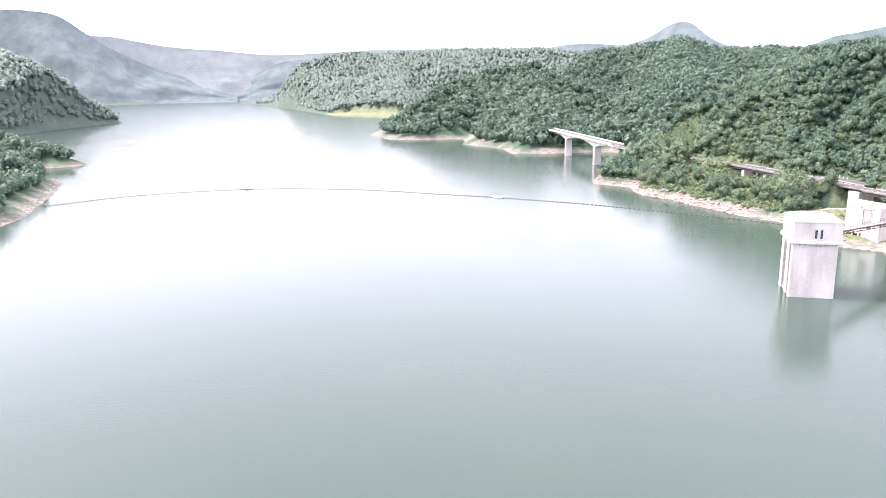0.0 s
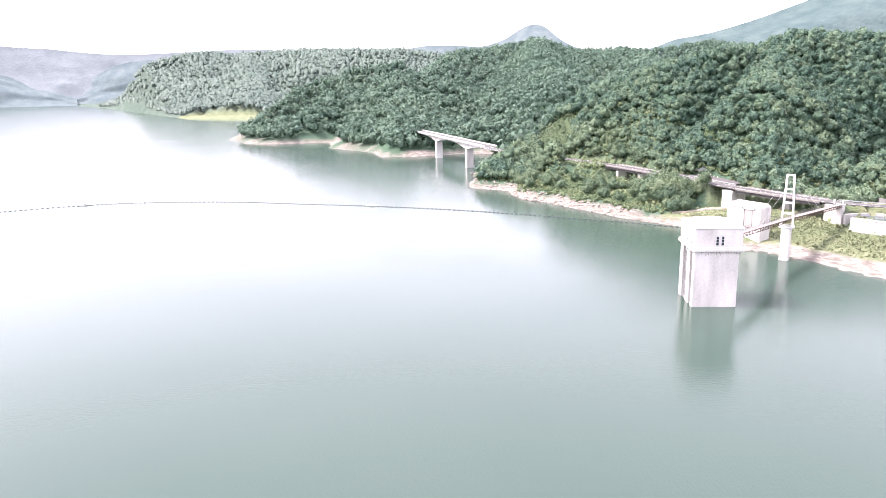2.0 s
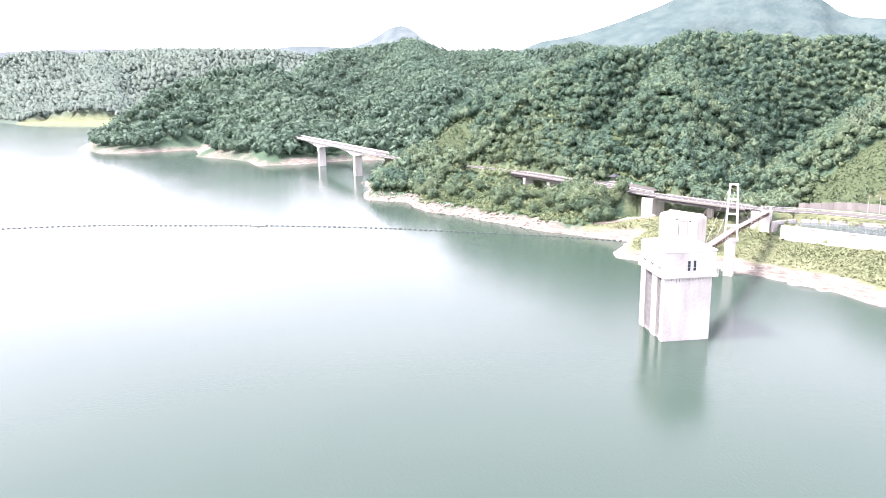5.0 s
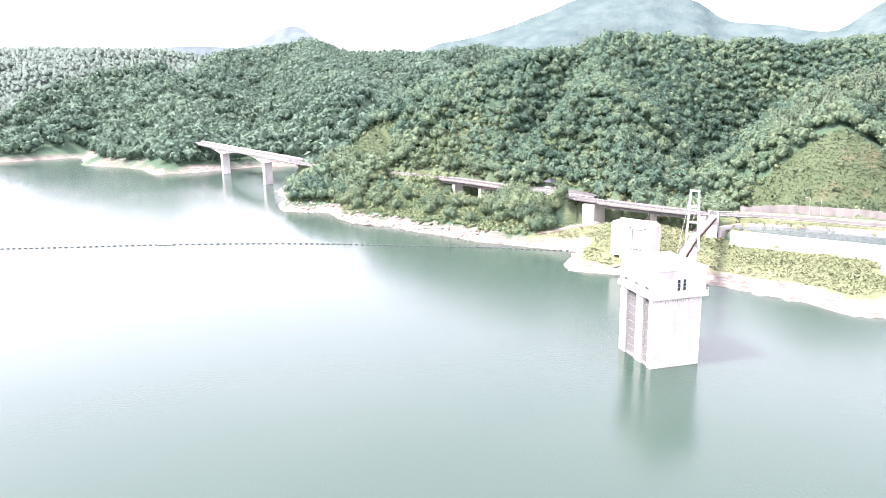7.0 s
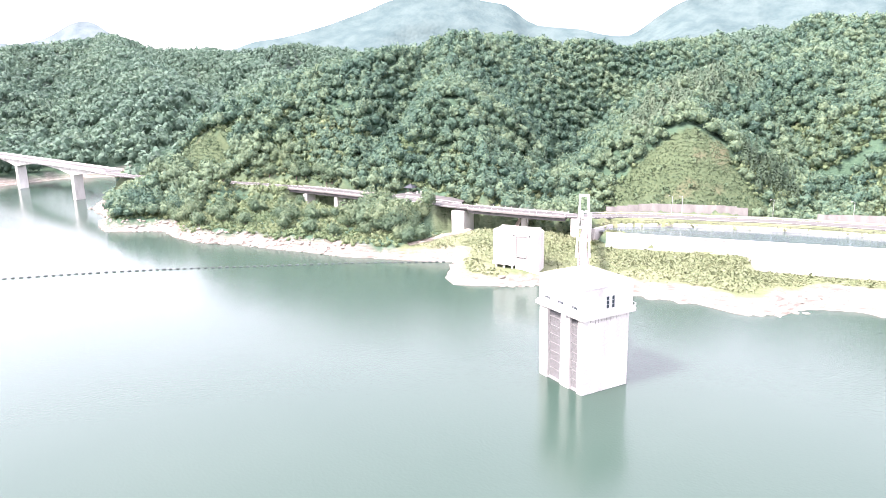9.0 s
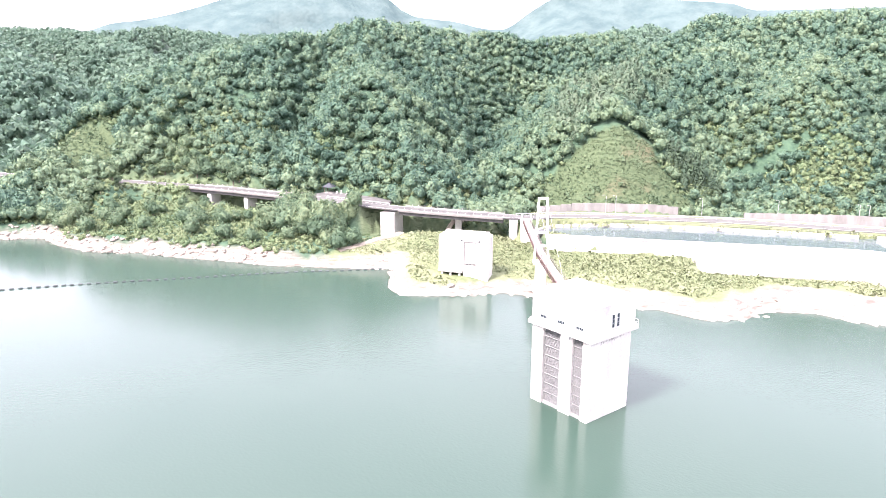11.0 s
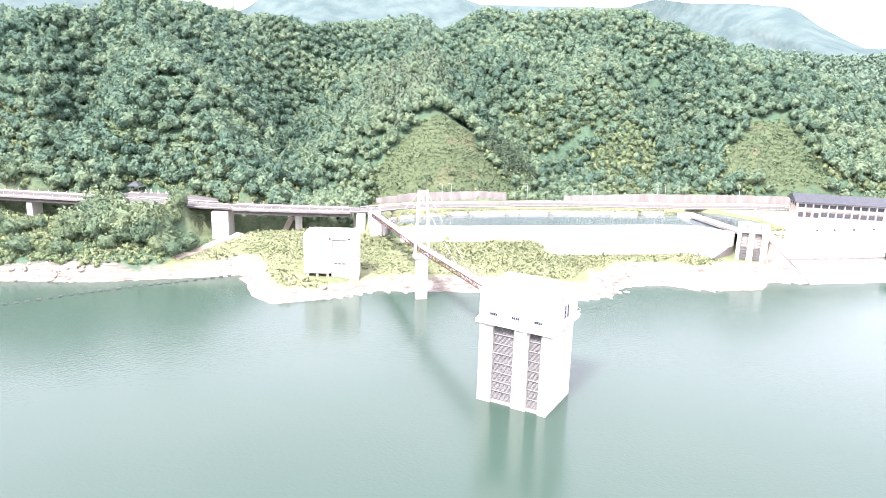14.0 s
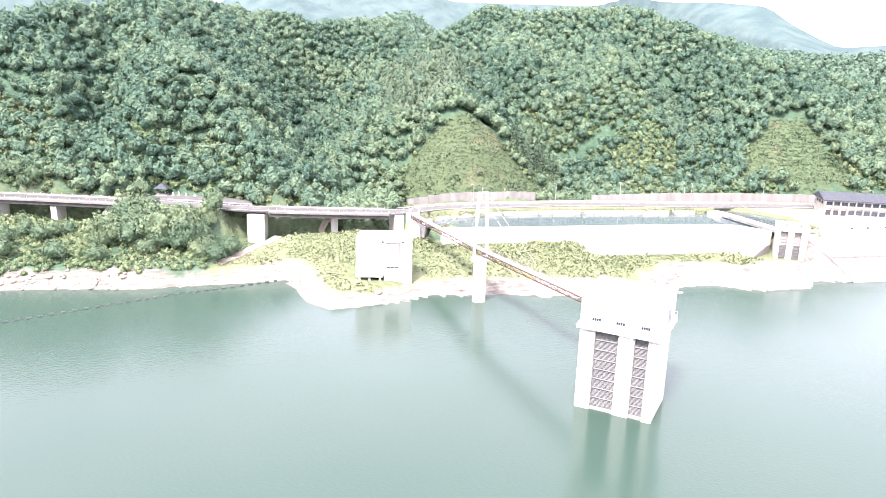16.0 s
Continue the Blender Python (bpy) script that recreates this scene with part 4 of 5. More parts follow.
# ---- gatehouse on the bank ----
def gatehouse():
    g = thing("gatehouse", pose(164.6, 278.4, 0, 0, 0, -73), "white concrete gatehouse with rounded roof edges on the bank", "gatehouse")
    body = bmesh.new()
    box(body, -7.9, 7.9, -3.2, 2.4, 4.6, 16.0)
    es = [e for e in body.edges if all(v.co.z > 15 for v in e.verts)]
    bmesh.ops.bevel(body, geom=es, offset=1.0, segments=4, affect="EDGES", profile=0.5)
    part("body", body, WHITE, g)
    part("base", B(0.0, 7.9, -3.2, 2.4, -2, 4.6, bevel=0.08), WHITE, g)
    part("base", B(-7.4, -1.0, -0.4, 2.4, -2, 4.6, bevel=0.05), GREYC, g)
    part("ledge", B(-8.0, -0.2, -3.7, -3.2, 4.0, 5.0, bevel=0.06), WHITE, g)
    for x in (-7.2, -4.4, -1.4):
        part("leg", B(x, x + 0.6, -3.3, -2.7, -2, 4.0, bevel=0.04), WHITE, g)
    door = part("door", B(0.4, 4.3, -3.32, -3.2, 6.6, 14.0, bevel=0.03), GREYC, g, "tall pale grey roller door")
    f = bmesh.new()
    box(f, 0.1, 0.4, -3.42, -3.2, 6.4, 14.3)
    box(f, 4.3, 4.6, -3.42, -3.2, 6.4, 14.3)
    box(f, 0.1, 4.6, -3.46, -3.2, 14.0, 14.4)
    part("frame", f, WHITE, door)
    seam = bmesh.new()
    for x in (0.36, 4.26):
        box(seam, x, x + 0.09, -3.475, -3.3, 6.6, 14.0)
    box(seam, 0.36, 4.35, -3.475, -3.3, 13.92, 14.02)
    part("seam", seam, GIRDER, door)
    for k in range(3):
        part("slot", B(0.9 + k * 1.1, 1.7 + k * 1.1, -3.36, -3.3, 6.75, 7.05), DARKM, door)
    for x in (-0.4, 5.2):
        lamp = part("floodlight", B(x - 0.28, x + 0.28, -3.75, -3.2, 14.1, 14.55, bevel=0.08), DARKM, g, "dark wall floodlight")
    lou = bmesh.new()
    for k in range(5):
        box(lou, -5.8 + k * 0.55, -5.4 + k * 0.55, -3.26, -3.18, 13.9, 14.6)
    part("louvre", lou, GREYC, g)
    part("parapet", B(-7.0, 7.0, 1.0, 2.0, 15.95, 16.4, bevel=0.05), WHITE, g)
    part("downpipe", rod(bmesh.new(), (6.9, -3.28, 4.6), (6.9, -3.28, 15.2), 0.09), GALV, g)
    return g


gatehouse()


# ---- road, bridges ----
road_line = smooth_line(ROAD, 6)
road = tagged(part("road", sweep(bmesh.new(), road_line, [(-3.9, 0.0), (3.9, 0.0), (3.9, -0.5), (-3.9, -0.5)]), ASPHALT), "grey two-lane asphalt road along the shore", "road", kind="structure")
lines = bmesh.new()
for off in (-3.35, 3.35):
    sweep(lines, [p + np.array([0, 0, 0.006]) for p in road_line], [(off - 0.09, 0.004), (off + 0.09, 0.004), (off + 0.09, 0.0), (off - 0.09, 0.0)])
edge_lines = part("edge_line", lines, STEEL, road, "white painted edge lines")


def stretch(y0, y1):
    return [Vector(p) for p in road_line if min(y0, y1) <= p[1] <= max(y0, y1)]


def along(line, off, up=0.0):
    out = []
    for i, p in enumerate(line):
        d = (line[min(i + 1, len(line) - 1)] - line[max(i - 1, 0)]).to_2d().normalized()
        out.append(p + Vector((d.y, -d.x, 0)) * off + Vector((0, 0, up)))
    return out


def guard_rail(name, line, off, label):
    t = thing(name, pose(0, 0, 0), label, "guard rail", "guard rails along the road")
    pts = [Vector(p) for p in smooth_line(along(line, off), 3)]
    part("rail", sweep(bmesh.new(), pts, [(-0.05, 0.75), (0.05, 0.75), (0.05, 0.42), (-0.05, 0.42)]), GALV, t)
    post = mesh_of("post", B(-0.06, 0.06, -0.06, 0.06, -0.4, 0.7), GALV)
    for p in pts:
        ob = new("post", post)
        ob.parent, ob.location = t, p
    return t


def viaduct(y0, y1, piers, label):
    t = thing("road_bridge", pose(0, 0, 0), label, "bridge", "road bridges")
    line = stretch(y0, y1)
    part("deck", sweep(bmesh.new(), along(line, 0, -0.3), [(-4.4, 0.28), (-3.9, 0.28), (-3.9, 0.2), (3.9, 0.2), (3.9, 0.28), (4.4, 0.28), (4.4, -0.35), (-4.4, -0.35)]), DULL, t)
    for off in (-3.5, -1.2, 1.2, 3.5):
        part("girder", sweep(bmesh.new(), along(line, off, -0.67), [(-0.28, 0), (0.28, 0), (0.28, -1.25), (-0.28, -1.25)]), GIRDER, t)
    for off in (-4.2, 4.2):
        part("kerb", sweep(bmesh.new(), along(line, off, 0.0), [(-0.2, 0.3), (0.2, 0.3), (0.2, -0.02), (-0.2, -0.02)]), GREYC, t)
        part("railing", sweep(bmesh.new(), along(line, off, 0.85), [(-0.04, 0.08), (0.04, 0.08), (0.04, 0.0), (-0.04, 0.0)]), GIRDER, t)
        pts = [Vector(p) for p in smooth_line(along(line, off, 0.35), 2.5)]
        post = mesh_of("post", B(-0.05, 0.05, -0.05, 0.05, 0, 0.55), GALV)
        for p in pts:
            ob = new("post", post)
            ob.parent, ob.location = t, p
    for x, y, z0, z1, w, d, turn in piers:
        pier = part("pier", B(-w / 2, w / 2, -d / 2, d / 2, z0, z1, bevel=0.1), WHITE, t)
        pier.matrix_basis = pose(x, y, 0, 0, 0, turn)
    return t


viaduct(287, 333, [(191, 331.5, 1, 13.0, 9.6, 5.6, 20), (203.4, 309, 2, 11.9, 2.0, 2.4, 25), (203.4, 309, 11.0, 11.9, 8.0, 1.8, 25), (209.5, 288.5, 2, 12.4, 9.6, 3.0, 30)], "concrete road bridge with a broad white abutment")
viaduct(368, 430, [(181.3, 380, 2, 13.0, 6.5, 2.0, 12), (177.5, 398, 2, 13.3, 6.5, 2.0, 14), (172.5, 416, 2, 13.6, 6.5, 2.0, 18)], "low concrete viaduct half hidden by trees")
guard_rail("guard_rail", stretch(287, 120), -3.7, "galvanised guard rail along the road by the basin")
guard_rail("guard_rail", stretch(368, 333), -3.7, "galvanised guard rail beside the parking bay")


def far_bridge():
    t = thing("arched_bridge", pose(0, 0, 0), "pale concrete girder bridge with curved haunches over the inlet", "bridge")
    p0, p1 = Vector((102.5, 742, 20.6)), Vector((125, 535, 19.6))
    run = (p1 - p0)
    length = run.length
    d = run.normalized()
    side = Vector((-d.y, d.x, 0)).normalized()
    at = [75.5 / length, 160.5 / length]
    n = 48
    bm = bmesh.new()
    rows = []
    for i in range(n + 1):
        u = i / n
        near = min(abs(u - a) for a in at) * length
        deep = 1.9 + 3.6 * max(0.0, 1 - near / 42) ** 2
        q = p0 + run * u
        rows.append([bm.verts.new(q + side * a + Vector((0, 0, z))) for a, z in ((-4.9, 0), (4.9, 0), (4.9, -0.5), (2.9, -0.9), (2.7, -deep), (-2.7, -deep), (-2.9, -0.9), (-4.9, -0.5))])
    for r, s in zip(rows, rows[1:]):
        for j in range(8):
            bm.faces.new((r[j], r[(j + 1) % 8], s[(j + 1) % 8], s[j]))
    bm.faces.new(rows[0]), bm.faces.new(rows[-1][::-1])
    part("girder", bm, WHITE, t)
    part("roadway", sweep(bmesh.new(), [p0 + Vector((0, 0, 0.06)), p1 + Vector((0, 0, 0.06))], [(-4.3, 0.05), (4.3, 0.05), (4.3, -0.03), (-4.3, -0.03)]), ASPHALT, t)
    for off in (-4.7, 4.7):
        part("parapet", sweep(bmesh.new(), [p0, p1], [(off - 0.18, 1.0), (off + 0.18, 1.0), (off + 0.18, -0.02), (off - 0.18, -0.02)]), WALL, t)
    turn = math.degrees(math.atan2(d.y, d.x))
    for a in at:
        q = p0 + run * a
        pier = part("pier", B(-1.7, 1.7, -2.9, 2.9, -12, q.z - 5.2, bevel=0.25), WHITE, t)
        pier.matrix_basis = pose(q.x, q.y, 0, 0, 0, turn)
    return t


far_bridge()


# ---- basin walls, gate tower, yard ----
front = smooth_line([(204, 271, 9.2), (209, 261, 9.2), (213, 251, 9.2), (222, 231, 9.2), (232, 209, 9.2), (243, 184, 9.2), (246, 172, 9.2), (240, 161, 9.2)], 5)
basin = tagged(new("basin_wall"), "long stepped white concrete wall in front of the basin", "wall", kind="structure")
part("upper_wall", sweep(bmesh.new(), front, [(0.7, 0.0), (0.7, -4.4), (-0.7, -4.4), (-0.7, 0.0)]), WHITE, basin)
part("coping", sweep(bmesh.new(), front, [(0.95, 0.25), (0.95, -0.02), (-0.95, -0.02), (-0.95, 0.25)]), WHITE, basin)
part("ledge", sweep(bmesh.new(), front, [(2.6, -4.2), (2.6, -4.6), (-0.7, -4.6), (-0.7, -4.402)]), WHITE, basin)
part("lower_wall", sweep(bmesh.new(), front, [(2.3, -4.6), (12.5, -7.0), (13, -12), (-0.7, -12), (-0.7, -4.6)]), DULL, basin)
back = smooth_line([(207, 279, 9.3), (219.5, 278.2, 9.3), (227, 272.3, 9.3), (242, 250.5, 9.3), (256, 218.5, 9.3), (269, 184.5, 9.3)], 5)
kerb = tagged(part("basin_kerb", sweep(bmesh.new(), back, [(1.2, 0.2), (1.2, -6), (-0.3, -6), (-0.3, 0.2)]), WALL), "pale concrete edge of the basin", "wall", kind="structure")
fence = thing("basin_fence", pose(0, 0, 0), "low dark steel fence along the edge of the basin", "fence")
fence_line = [Vector(q) + Vector((0, 0, 0.2)) for q in smooth_line(back, 2.5)]
for up in (0.5, 1.0):
    part("rail", sweep(bmesh.new(), fence_line, [(-0.04, up + 0.04), (0.04, up + 0.04), (0.04, up - 0.04), (-0.04, up - 0.04)]), DARKM, fence)
fence_post = mesh_of("post", B(-0.05, 0.05, -0.05, 0.05, -0.1, 1.05), DARKM)
for q in fence_line:
    ob = new("post", fence_post)
    ob.parent, ob.location = fence, q
wall_r = smooth_line([(240.5, 152, 9.6), (245, 143, 9.6), (249.5, 133, 9.6), (256, 120, 9.6), (263, 104, 9.6), (268, 80, 9.6), (272, 0, 9.6), (276, -80, 9.6)], 6)
dam = tagged(new("dam_face"), "curved white concrete face of the dam", "wall", kind="structure")
part("upper_face", sweep(bmesh.new(), wall_r, [(0.4, 0.0), (15.5, -4.4), (-2, -4.4), (-2, 0.0)]), GREYC, dam)
part("lower_face", sweep(bmesh.new(), wall_r, [(16.4, -4.3), (16.4, -4.9), (28, -9.8), (40, -14), (-2, -14), (-2, -4.402), (15.5, -4.402)]), DULL, dam)
part("parapet", sweep(bmesh.new(), wall_r, [(0.2, 0.9), (0.2, -0.02), (-0.2, -0.02), (-0.2, 0.9)]), WHITE, dam)
# Dark blocks for the posts along the top of the dam wall.
for p in [Vector(p) for p in smooth_line(wall_r[2:], 9)][:16]:
    post_block = part("parapet_post", B(-0.35, 0.35, -0.35, 0.35, 0.9, 1.5, bevel=0.05), DARKM, dam, "dark low post on the parapet")
    post_block.location = p
bm = bmesh.new()
ring = [(247, 142), (257.5, 143), (271, 148.5), (281, 161.5), (292, 152), (296, 120), (306, 60), (270, 60), (264, 105), (257, 121), (251, 134)]
top = [bm.verts.new((x, y, 9.75)) for x, y in ring]
low = [bm.verts.new((x, y, 7.0)) for x, y in ring]
bm.faces.new(top)
for i in range(len(ring)):
    bm.faces.new((low[i], low[(i + 1) % len(ring)], top[(i + 1) % len(ring)], top[i]))
tagged(part("pavement", bm, WALL), "pale concrete yard beside the building", "pavement", kind="structure")


def gate_tower():
    g = thing("gate_tower", pose(237, 156, 0, 0, 0, -6), "white concrete gate tower with two tall dark openings", "gate tower")
    for y0, y1 in ((-5.6, -3.55), (-1.25, 0.65), (2.95, 4.1)):
        part("pier", B(-4.2, -2.4, y0, y1, -6, 11.2, bevel=0.08), WHITE, g)
    part("body", B(-2.4, 4.5, -5.6, 4.1, -6, 11.2, bevel=0.06), WHITE, g)
    part("head", B(-4.4, 4.7, -5.8, 4.3, 11.2, 13.2, bevel=0.15), WHITE, g)
    part("sill", B(-4.4, -2.4, -5.6, 4.1, -6, 0.6, bevel=0.05), WHITE, g)
    for y0, y1 in ((-3.55, -1.25), (0.65, 2.95)):
        for z0, z1, mat in ((0.6, 5.6, GRILLE), (6.0, 11.2, GREYC)):
            s = bmesh.new()
            box(s, -2.9, -2.42, y0 + 0.02, y1 - 0.02, z0, z1)
            for k in range(5):
                box(s, -3.1, -2.9, y0 + 0.05, y1 - 0.05, z0 + 0.3 + k * 1.0, z0 + 0.5 + k * 1.0)
            part("screen", s, mat, g)
    for y in (-3, 1.5):
        part("bollard", B(-4.0, -3.6, y - 0.25, y + 0.25, 13.2, 13.8, bevel=0.05), DARKM, g)
    b = thing("gate_footbridge", pose(0, 0, 0), "short white footbridge with dark railings to the gate tower", "footbridge")
    p, q = Vector((239, 158, 10.6)), Vector((268.5, 175, 10.1))
    part("deck", sweep(bmesh.new(), [p, q], [(-1.6, 0), (1.6, 0), (1.6, -0.5), (-1.6, -0.5)]), WALL, b)
    part("girder", sweep(bmesh.new(), [p, (p + q) / 2, q], [(-1.2, -0.5), (1.2, -0.5), (1.0, -1.5), (-1.0, -1.5)]), WHITE, b)
    for off in (-1.5, 1.5):
        part("railing", sweep(bmesh.new(), [p, q], [(off - 0.05, 1.1), (off + 0.05, 1.1), (off + 0.05, 0.95), (off - 0.05, 0.95)]), DARKM, b)
        part("railing", sweep(bmesh.new(), [p, q], [(off - 0.04, 0.55), (off + 0.04, 0.55), (off + 0.04, 0.48), (off - 0.04, 0.48)]), DARKM, b)
        d = (q - p)
        side = Vector((d.y, -d.x, 0)).normalized() * off
        for k in range(14):
            part("post", beam(bmesh.new(), p + d * (k / 13) + side, p + d * (k / 13) + side + Vector((0, 0, 1.1)), 0.08), DARKM, b)
    part("abutment", B(-3.2, 3.5, -2.6, 2.6, -8, -0.5, bevel=0.1, m=pose(*q, 0, 0, 30)), WHITE, b)


gate_tower()


# retaining walls at the foot of the hill
def retaining_wall(line, high, label):
    t = tagged(new("retaining_wall"), label, "wall", kind="structure")
    pts = [Vector(p) for p in smooth_line(line, 4.0)]
    rw = random.Random(len(line))
    for i, (p, q) in enumerate(zip(pts, pts[1:])):
        h = high * (0.55 + 0.45 * min(1, 4 * i / len(pts), 4 * (len(pts) - i) / len(pts))) + rw.uniform(-0.03, 0.03)
        g = (q - p) * 0.004
        part("panel", sweep(bmesh.new(), [p + g, q - g], [(-0.1, -1.5), (-0.5, h), (-1.1, h), (-1.1, -1.5)]), DULL, t)


retaining_wall([(233, 291, 10.9), (243, 277, 10.8), (254, 260, 10.6), (263, 246, 10.5)], 3.6, "grey concrete retaining wall under the mown slope")
retaining_wall([(273, 224, 10.3), (278, 208, 10.3), (286, 183, 10.2), (297, 155, 10.2), (304, 128, 10.2), (309, 100, 10.2)], 3.3, "grey concrete retaining wall along the road")


def office_building():
    o = thing("office_building", pose(279, 135, 9.75, 0, 0, -87), "two-storey cream building with a dark slate roof", "building")
    o.scale = (1.0, 1.0, 0.84)
    L, D, H = 31.0, 12.0, 7.0
    part("wall", B(0, L, 0.0, D, -1, H, bevel=0.05), CREAM, o)
    part("band", B(-0.1, L + 0.1, -0.5, 0.0, 3.35, 3.75, bevel=0.03), CREAM, o)
    for k in range(12):
        x = 0.2 + k * 2.78
        part("column", B(x - 0.2, x + 0.2, -0.55, -0.02, -0.8, H, bevel=0.03), CREAM, o)
        if k < 11:
            window("window", o, 2.2, 1.7, 2, 1, pose(x + 1.4, -0.02, 4.6), DARKM)
            if k > 2:
                window("window", o, 2.2, 2.0, 2, 1, pose(x + 1.4, -0.02, 0.6), DARKM)
            else:
                part("door", B(x + 0.5, x + 2.3, -0.1, 0.0, 0, 2.4), DARKM, o, "dark entrance door")
    for y in (3, 6, 9):
        window("window", o, 1.6, 1.4, 2, 1, pose(-0.02, y, 4.7, 0, 0, -90), DARKM)
    r = bmesh.new()
    sec = [(-1.2, H - 0.1), (-1.2, H + 0.25), (D / 2, H + 3.0), (D + 1.2, H + 0.25), (D + 1.2, H - 0.1)]
    rows = [[r.verts.new((x, y, z)) for y, z in sec] for x in (-1.0, L + 1.0)]
    for j in range(5):
        r.faces.new((rows[0][j], rows[0][(j + 1) % 5], rows[1][(j + 1) % 5], rows[1][j]))
    r.faces.new(rows[0]), r.faces.new(rows[1][::-1])
    roof = part("roof", r, SLATE, o, "dark blue-grey slate roof")
    ribs = bmesh.new()
    for k in range(31):
        x = -0.6 + k * 1.05
        beam(ribs, (x, -1.15, H + 0.33), (x, D / 2, H + 3.06), 0.08, 0.1)
    part("ribs", ribs, SLATE, roof)


office_building()


def street_lamp(x, y, head=True):
    z = float(height(x, y))
    l = thing("street_lamp", pose(x, y, z, 0, 0, 160), "slim grey street lamp pole beside the road", "street lamp", "street lamps along the road")
    part("pole", rod(bmesh.new(), (0, 0, -0.5), (0, 0, 7.6), 0.12, 0.07), GALV, l)
    part("arm", rod(bmesh.new(), (0, 0, 7.55), (1.3, 0, 7.9), 0.05, 0.04), GALV, l)
    part("lamp_head", B(1.2, 2.0, -0.15, 0.15, 7.82, 7.98, bevel=0.04), WALL, l)


for x, y in ((244, 268), (246.5, 265), (268, 238.5), (277.5, 213), (287.5, 184), (286, 187), (299, 154)):
    street_lamp(x, y)


# parking bay with a pavilion
def pavilion():
    z = 14.9
    bm = bmesh.new()
    ring = [(186.5, 374), (200, 375), (201, 364), (201, 347), (198.5, 337), (194.5, 336), (191.5, 352)]
    top = [bm.verts.new((x, y, z)) for x, y in ring]
    low = [bm.verts.new((x, y, z - 1.5)) for x, y in ring]
    bm.faces.new(top)
    for i in range(len(ring)):
        bm.faces.new((low[i], low[(i + 1) % len(ring)], top[(i + 1) % len(ring)], top[i]))
    tagged(part("pavement", bm, ASPHALT), "grey paved parking bay beside the road", "pavement", kind="structure")
    p = thing("pavilion", pose(198, 372, z, 0, 0, 20), "small open pavilion with a grey tiled roof", "pavilion")
    for sx in (-1, 1):
        for sy in (-1, 1):
            part("post", rod(bmesh.new(), (sx * 1.5, sy * 1.5, 0), (sx * 1.5, sy * 1.5, 2.6), 0.14), BARK, p)
    r = bmesh.new()
    base = [r.verts.new((sx * 2.4, sy * 2.4, 2.5)) for sx, sy in ((-1, -1), (1, -1), (1, 1), (-1, 1))]
    tip = r.verts.new((0, 0, 4.2))
    r.faces.new(base[::-1])
    for i in range(4):
        r.faces.new((base[i], base[(i + 1) % 4], tip))
    part("roof", r, SLATE, p)
    part("floor", B(-1.9, 1.9, -1.9, 1.9, -0.3, 0.15, bevel=0.04), WALL, p)
    for k, (x, y, h) in enumerate(((198.5, 368, 0.8), (199, 366, 1.2), (199.5, 363.5, 0.7), (199.5, 360, 0.6))):
        s = thing("memorial_stone", pose(x, y, z, 0, 0, 20 + k * 9), "pale upright memorial stone on a low plinth", "memorial stone", "memorial stones")
        part("plinth", B(-0.6, 0.6, -0.4, 0.4, -0.2, 0.25, bevel=0.05), WALL, s)
        part("slab", B(-0.4, 0.4, -0.16, 0.16, 0.25, 0.25 + h, bevel=0.06), WHITE, s)


pavilion()

# earth path down to the water
path_line = [(x, y, float(height(x, y)) + 0.22) for x, y, *_ in smooth_line([(158, 327.5, 0), (163.5, 325.7, 0), (174.9, 322.7, 0), (184, 320.8, 0), (193.5, 318, 0), (202, 314.3, 0), (207, 311.5, 0), (211, 308, 0)], 2.0)]
tagged(part("path", sweep(bmesh.new(), path_line, [(-1.5, 0.0), (1.5, 0.05), (1.7, -0.9), (-1.7, -0.9)]), EARTHPATH), "pale earth track down the bank", "path", kind="structure")


# ---- floating boom ----
def log_boom():
    line = smooth_line([(-228, 399, 0), (-200, 431, 0), (-173, 448, 0), (-130, 461, 0), (-94, 461, 0), (-49, 450, 0), (-10, 431, 0), (28, 412, 0), (65, 390, 0), (91, 371, 0), (114, 352, 0), (137, 333, 0), (150, 320, 0), (161, 309.5, 0)], 2.4)
    t = thing("log_boom", pose(0, 0, 0), "long line of dark floats strung across the lake", "floating boom")
    part("cable", sweep(bmesh.new(), line, [(-0.03, 0.03), (0.03, 0.03), (0.03, -0.03), (-0.03, -0.03)]), DARKM, t)
    f = bmesh.new()
    rod(f, (-0.6, 0, 0.1), (0.6, 0, 0.1), 0.33, None, 8)
    bmesh.ops.bevel(f, geom=list(f.edges), offset=0.08, segments=1, affect="EDGES")
    mesh = mesh_of("float", f, FLOAT)
    for k in range(0, len(line) - 1):
        d = line[k + 1] - line[k]
        ob = new("float", mesh)
        ob.parent = t
        ob.matrix_basis = pose(*((line[k] + line[k + 1]) / 2), 0, 0, math.degrees(math.atan2(d[1], d[0])))
    for x, y, a in ((28, 412.5, -30), (-130, 461.5, 5)):
        r = thing("work_raft", pose(x, y, 0, 0, 0, a), "low pale work raft moored at the boom", "raft", "work rafts")
        part("deck", B(-3.2, 3.2, -1.1, 1.1, 0.15, 0.5, bevel=0.05), PALE_FLOAT, r)
        for sx in (-2.2, 2.2):
            part("pontoon", B(sx - 0.9, sx + 0.9, -1.2, 1.2, -0.3, 0.2, bevel=0.1), FLOAT, r)
        part("box", B(-0.6, 0.6, -0.5, 0.5, 0.5, 1.2, bevel=0.05), GREYC, r)


log_boom()


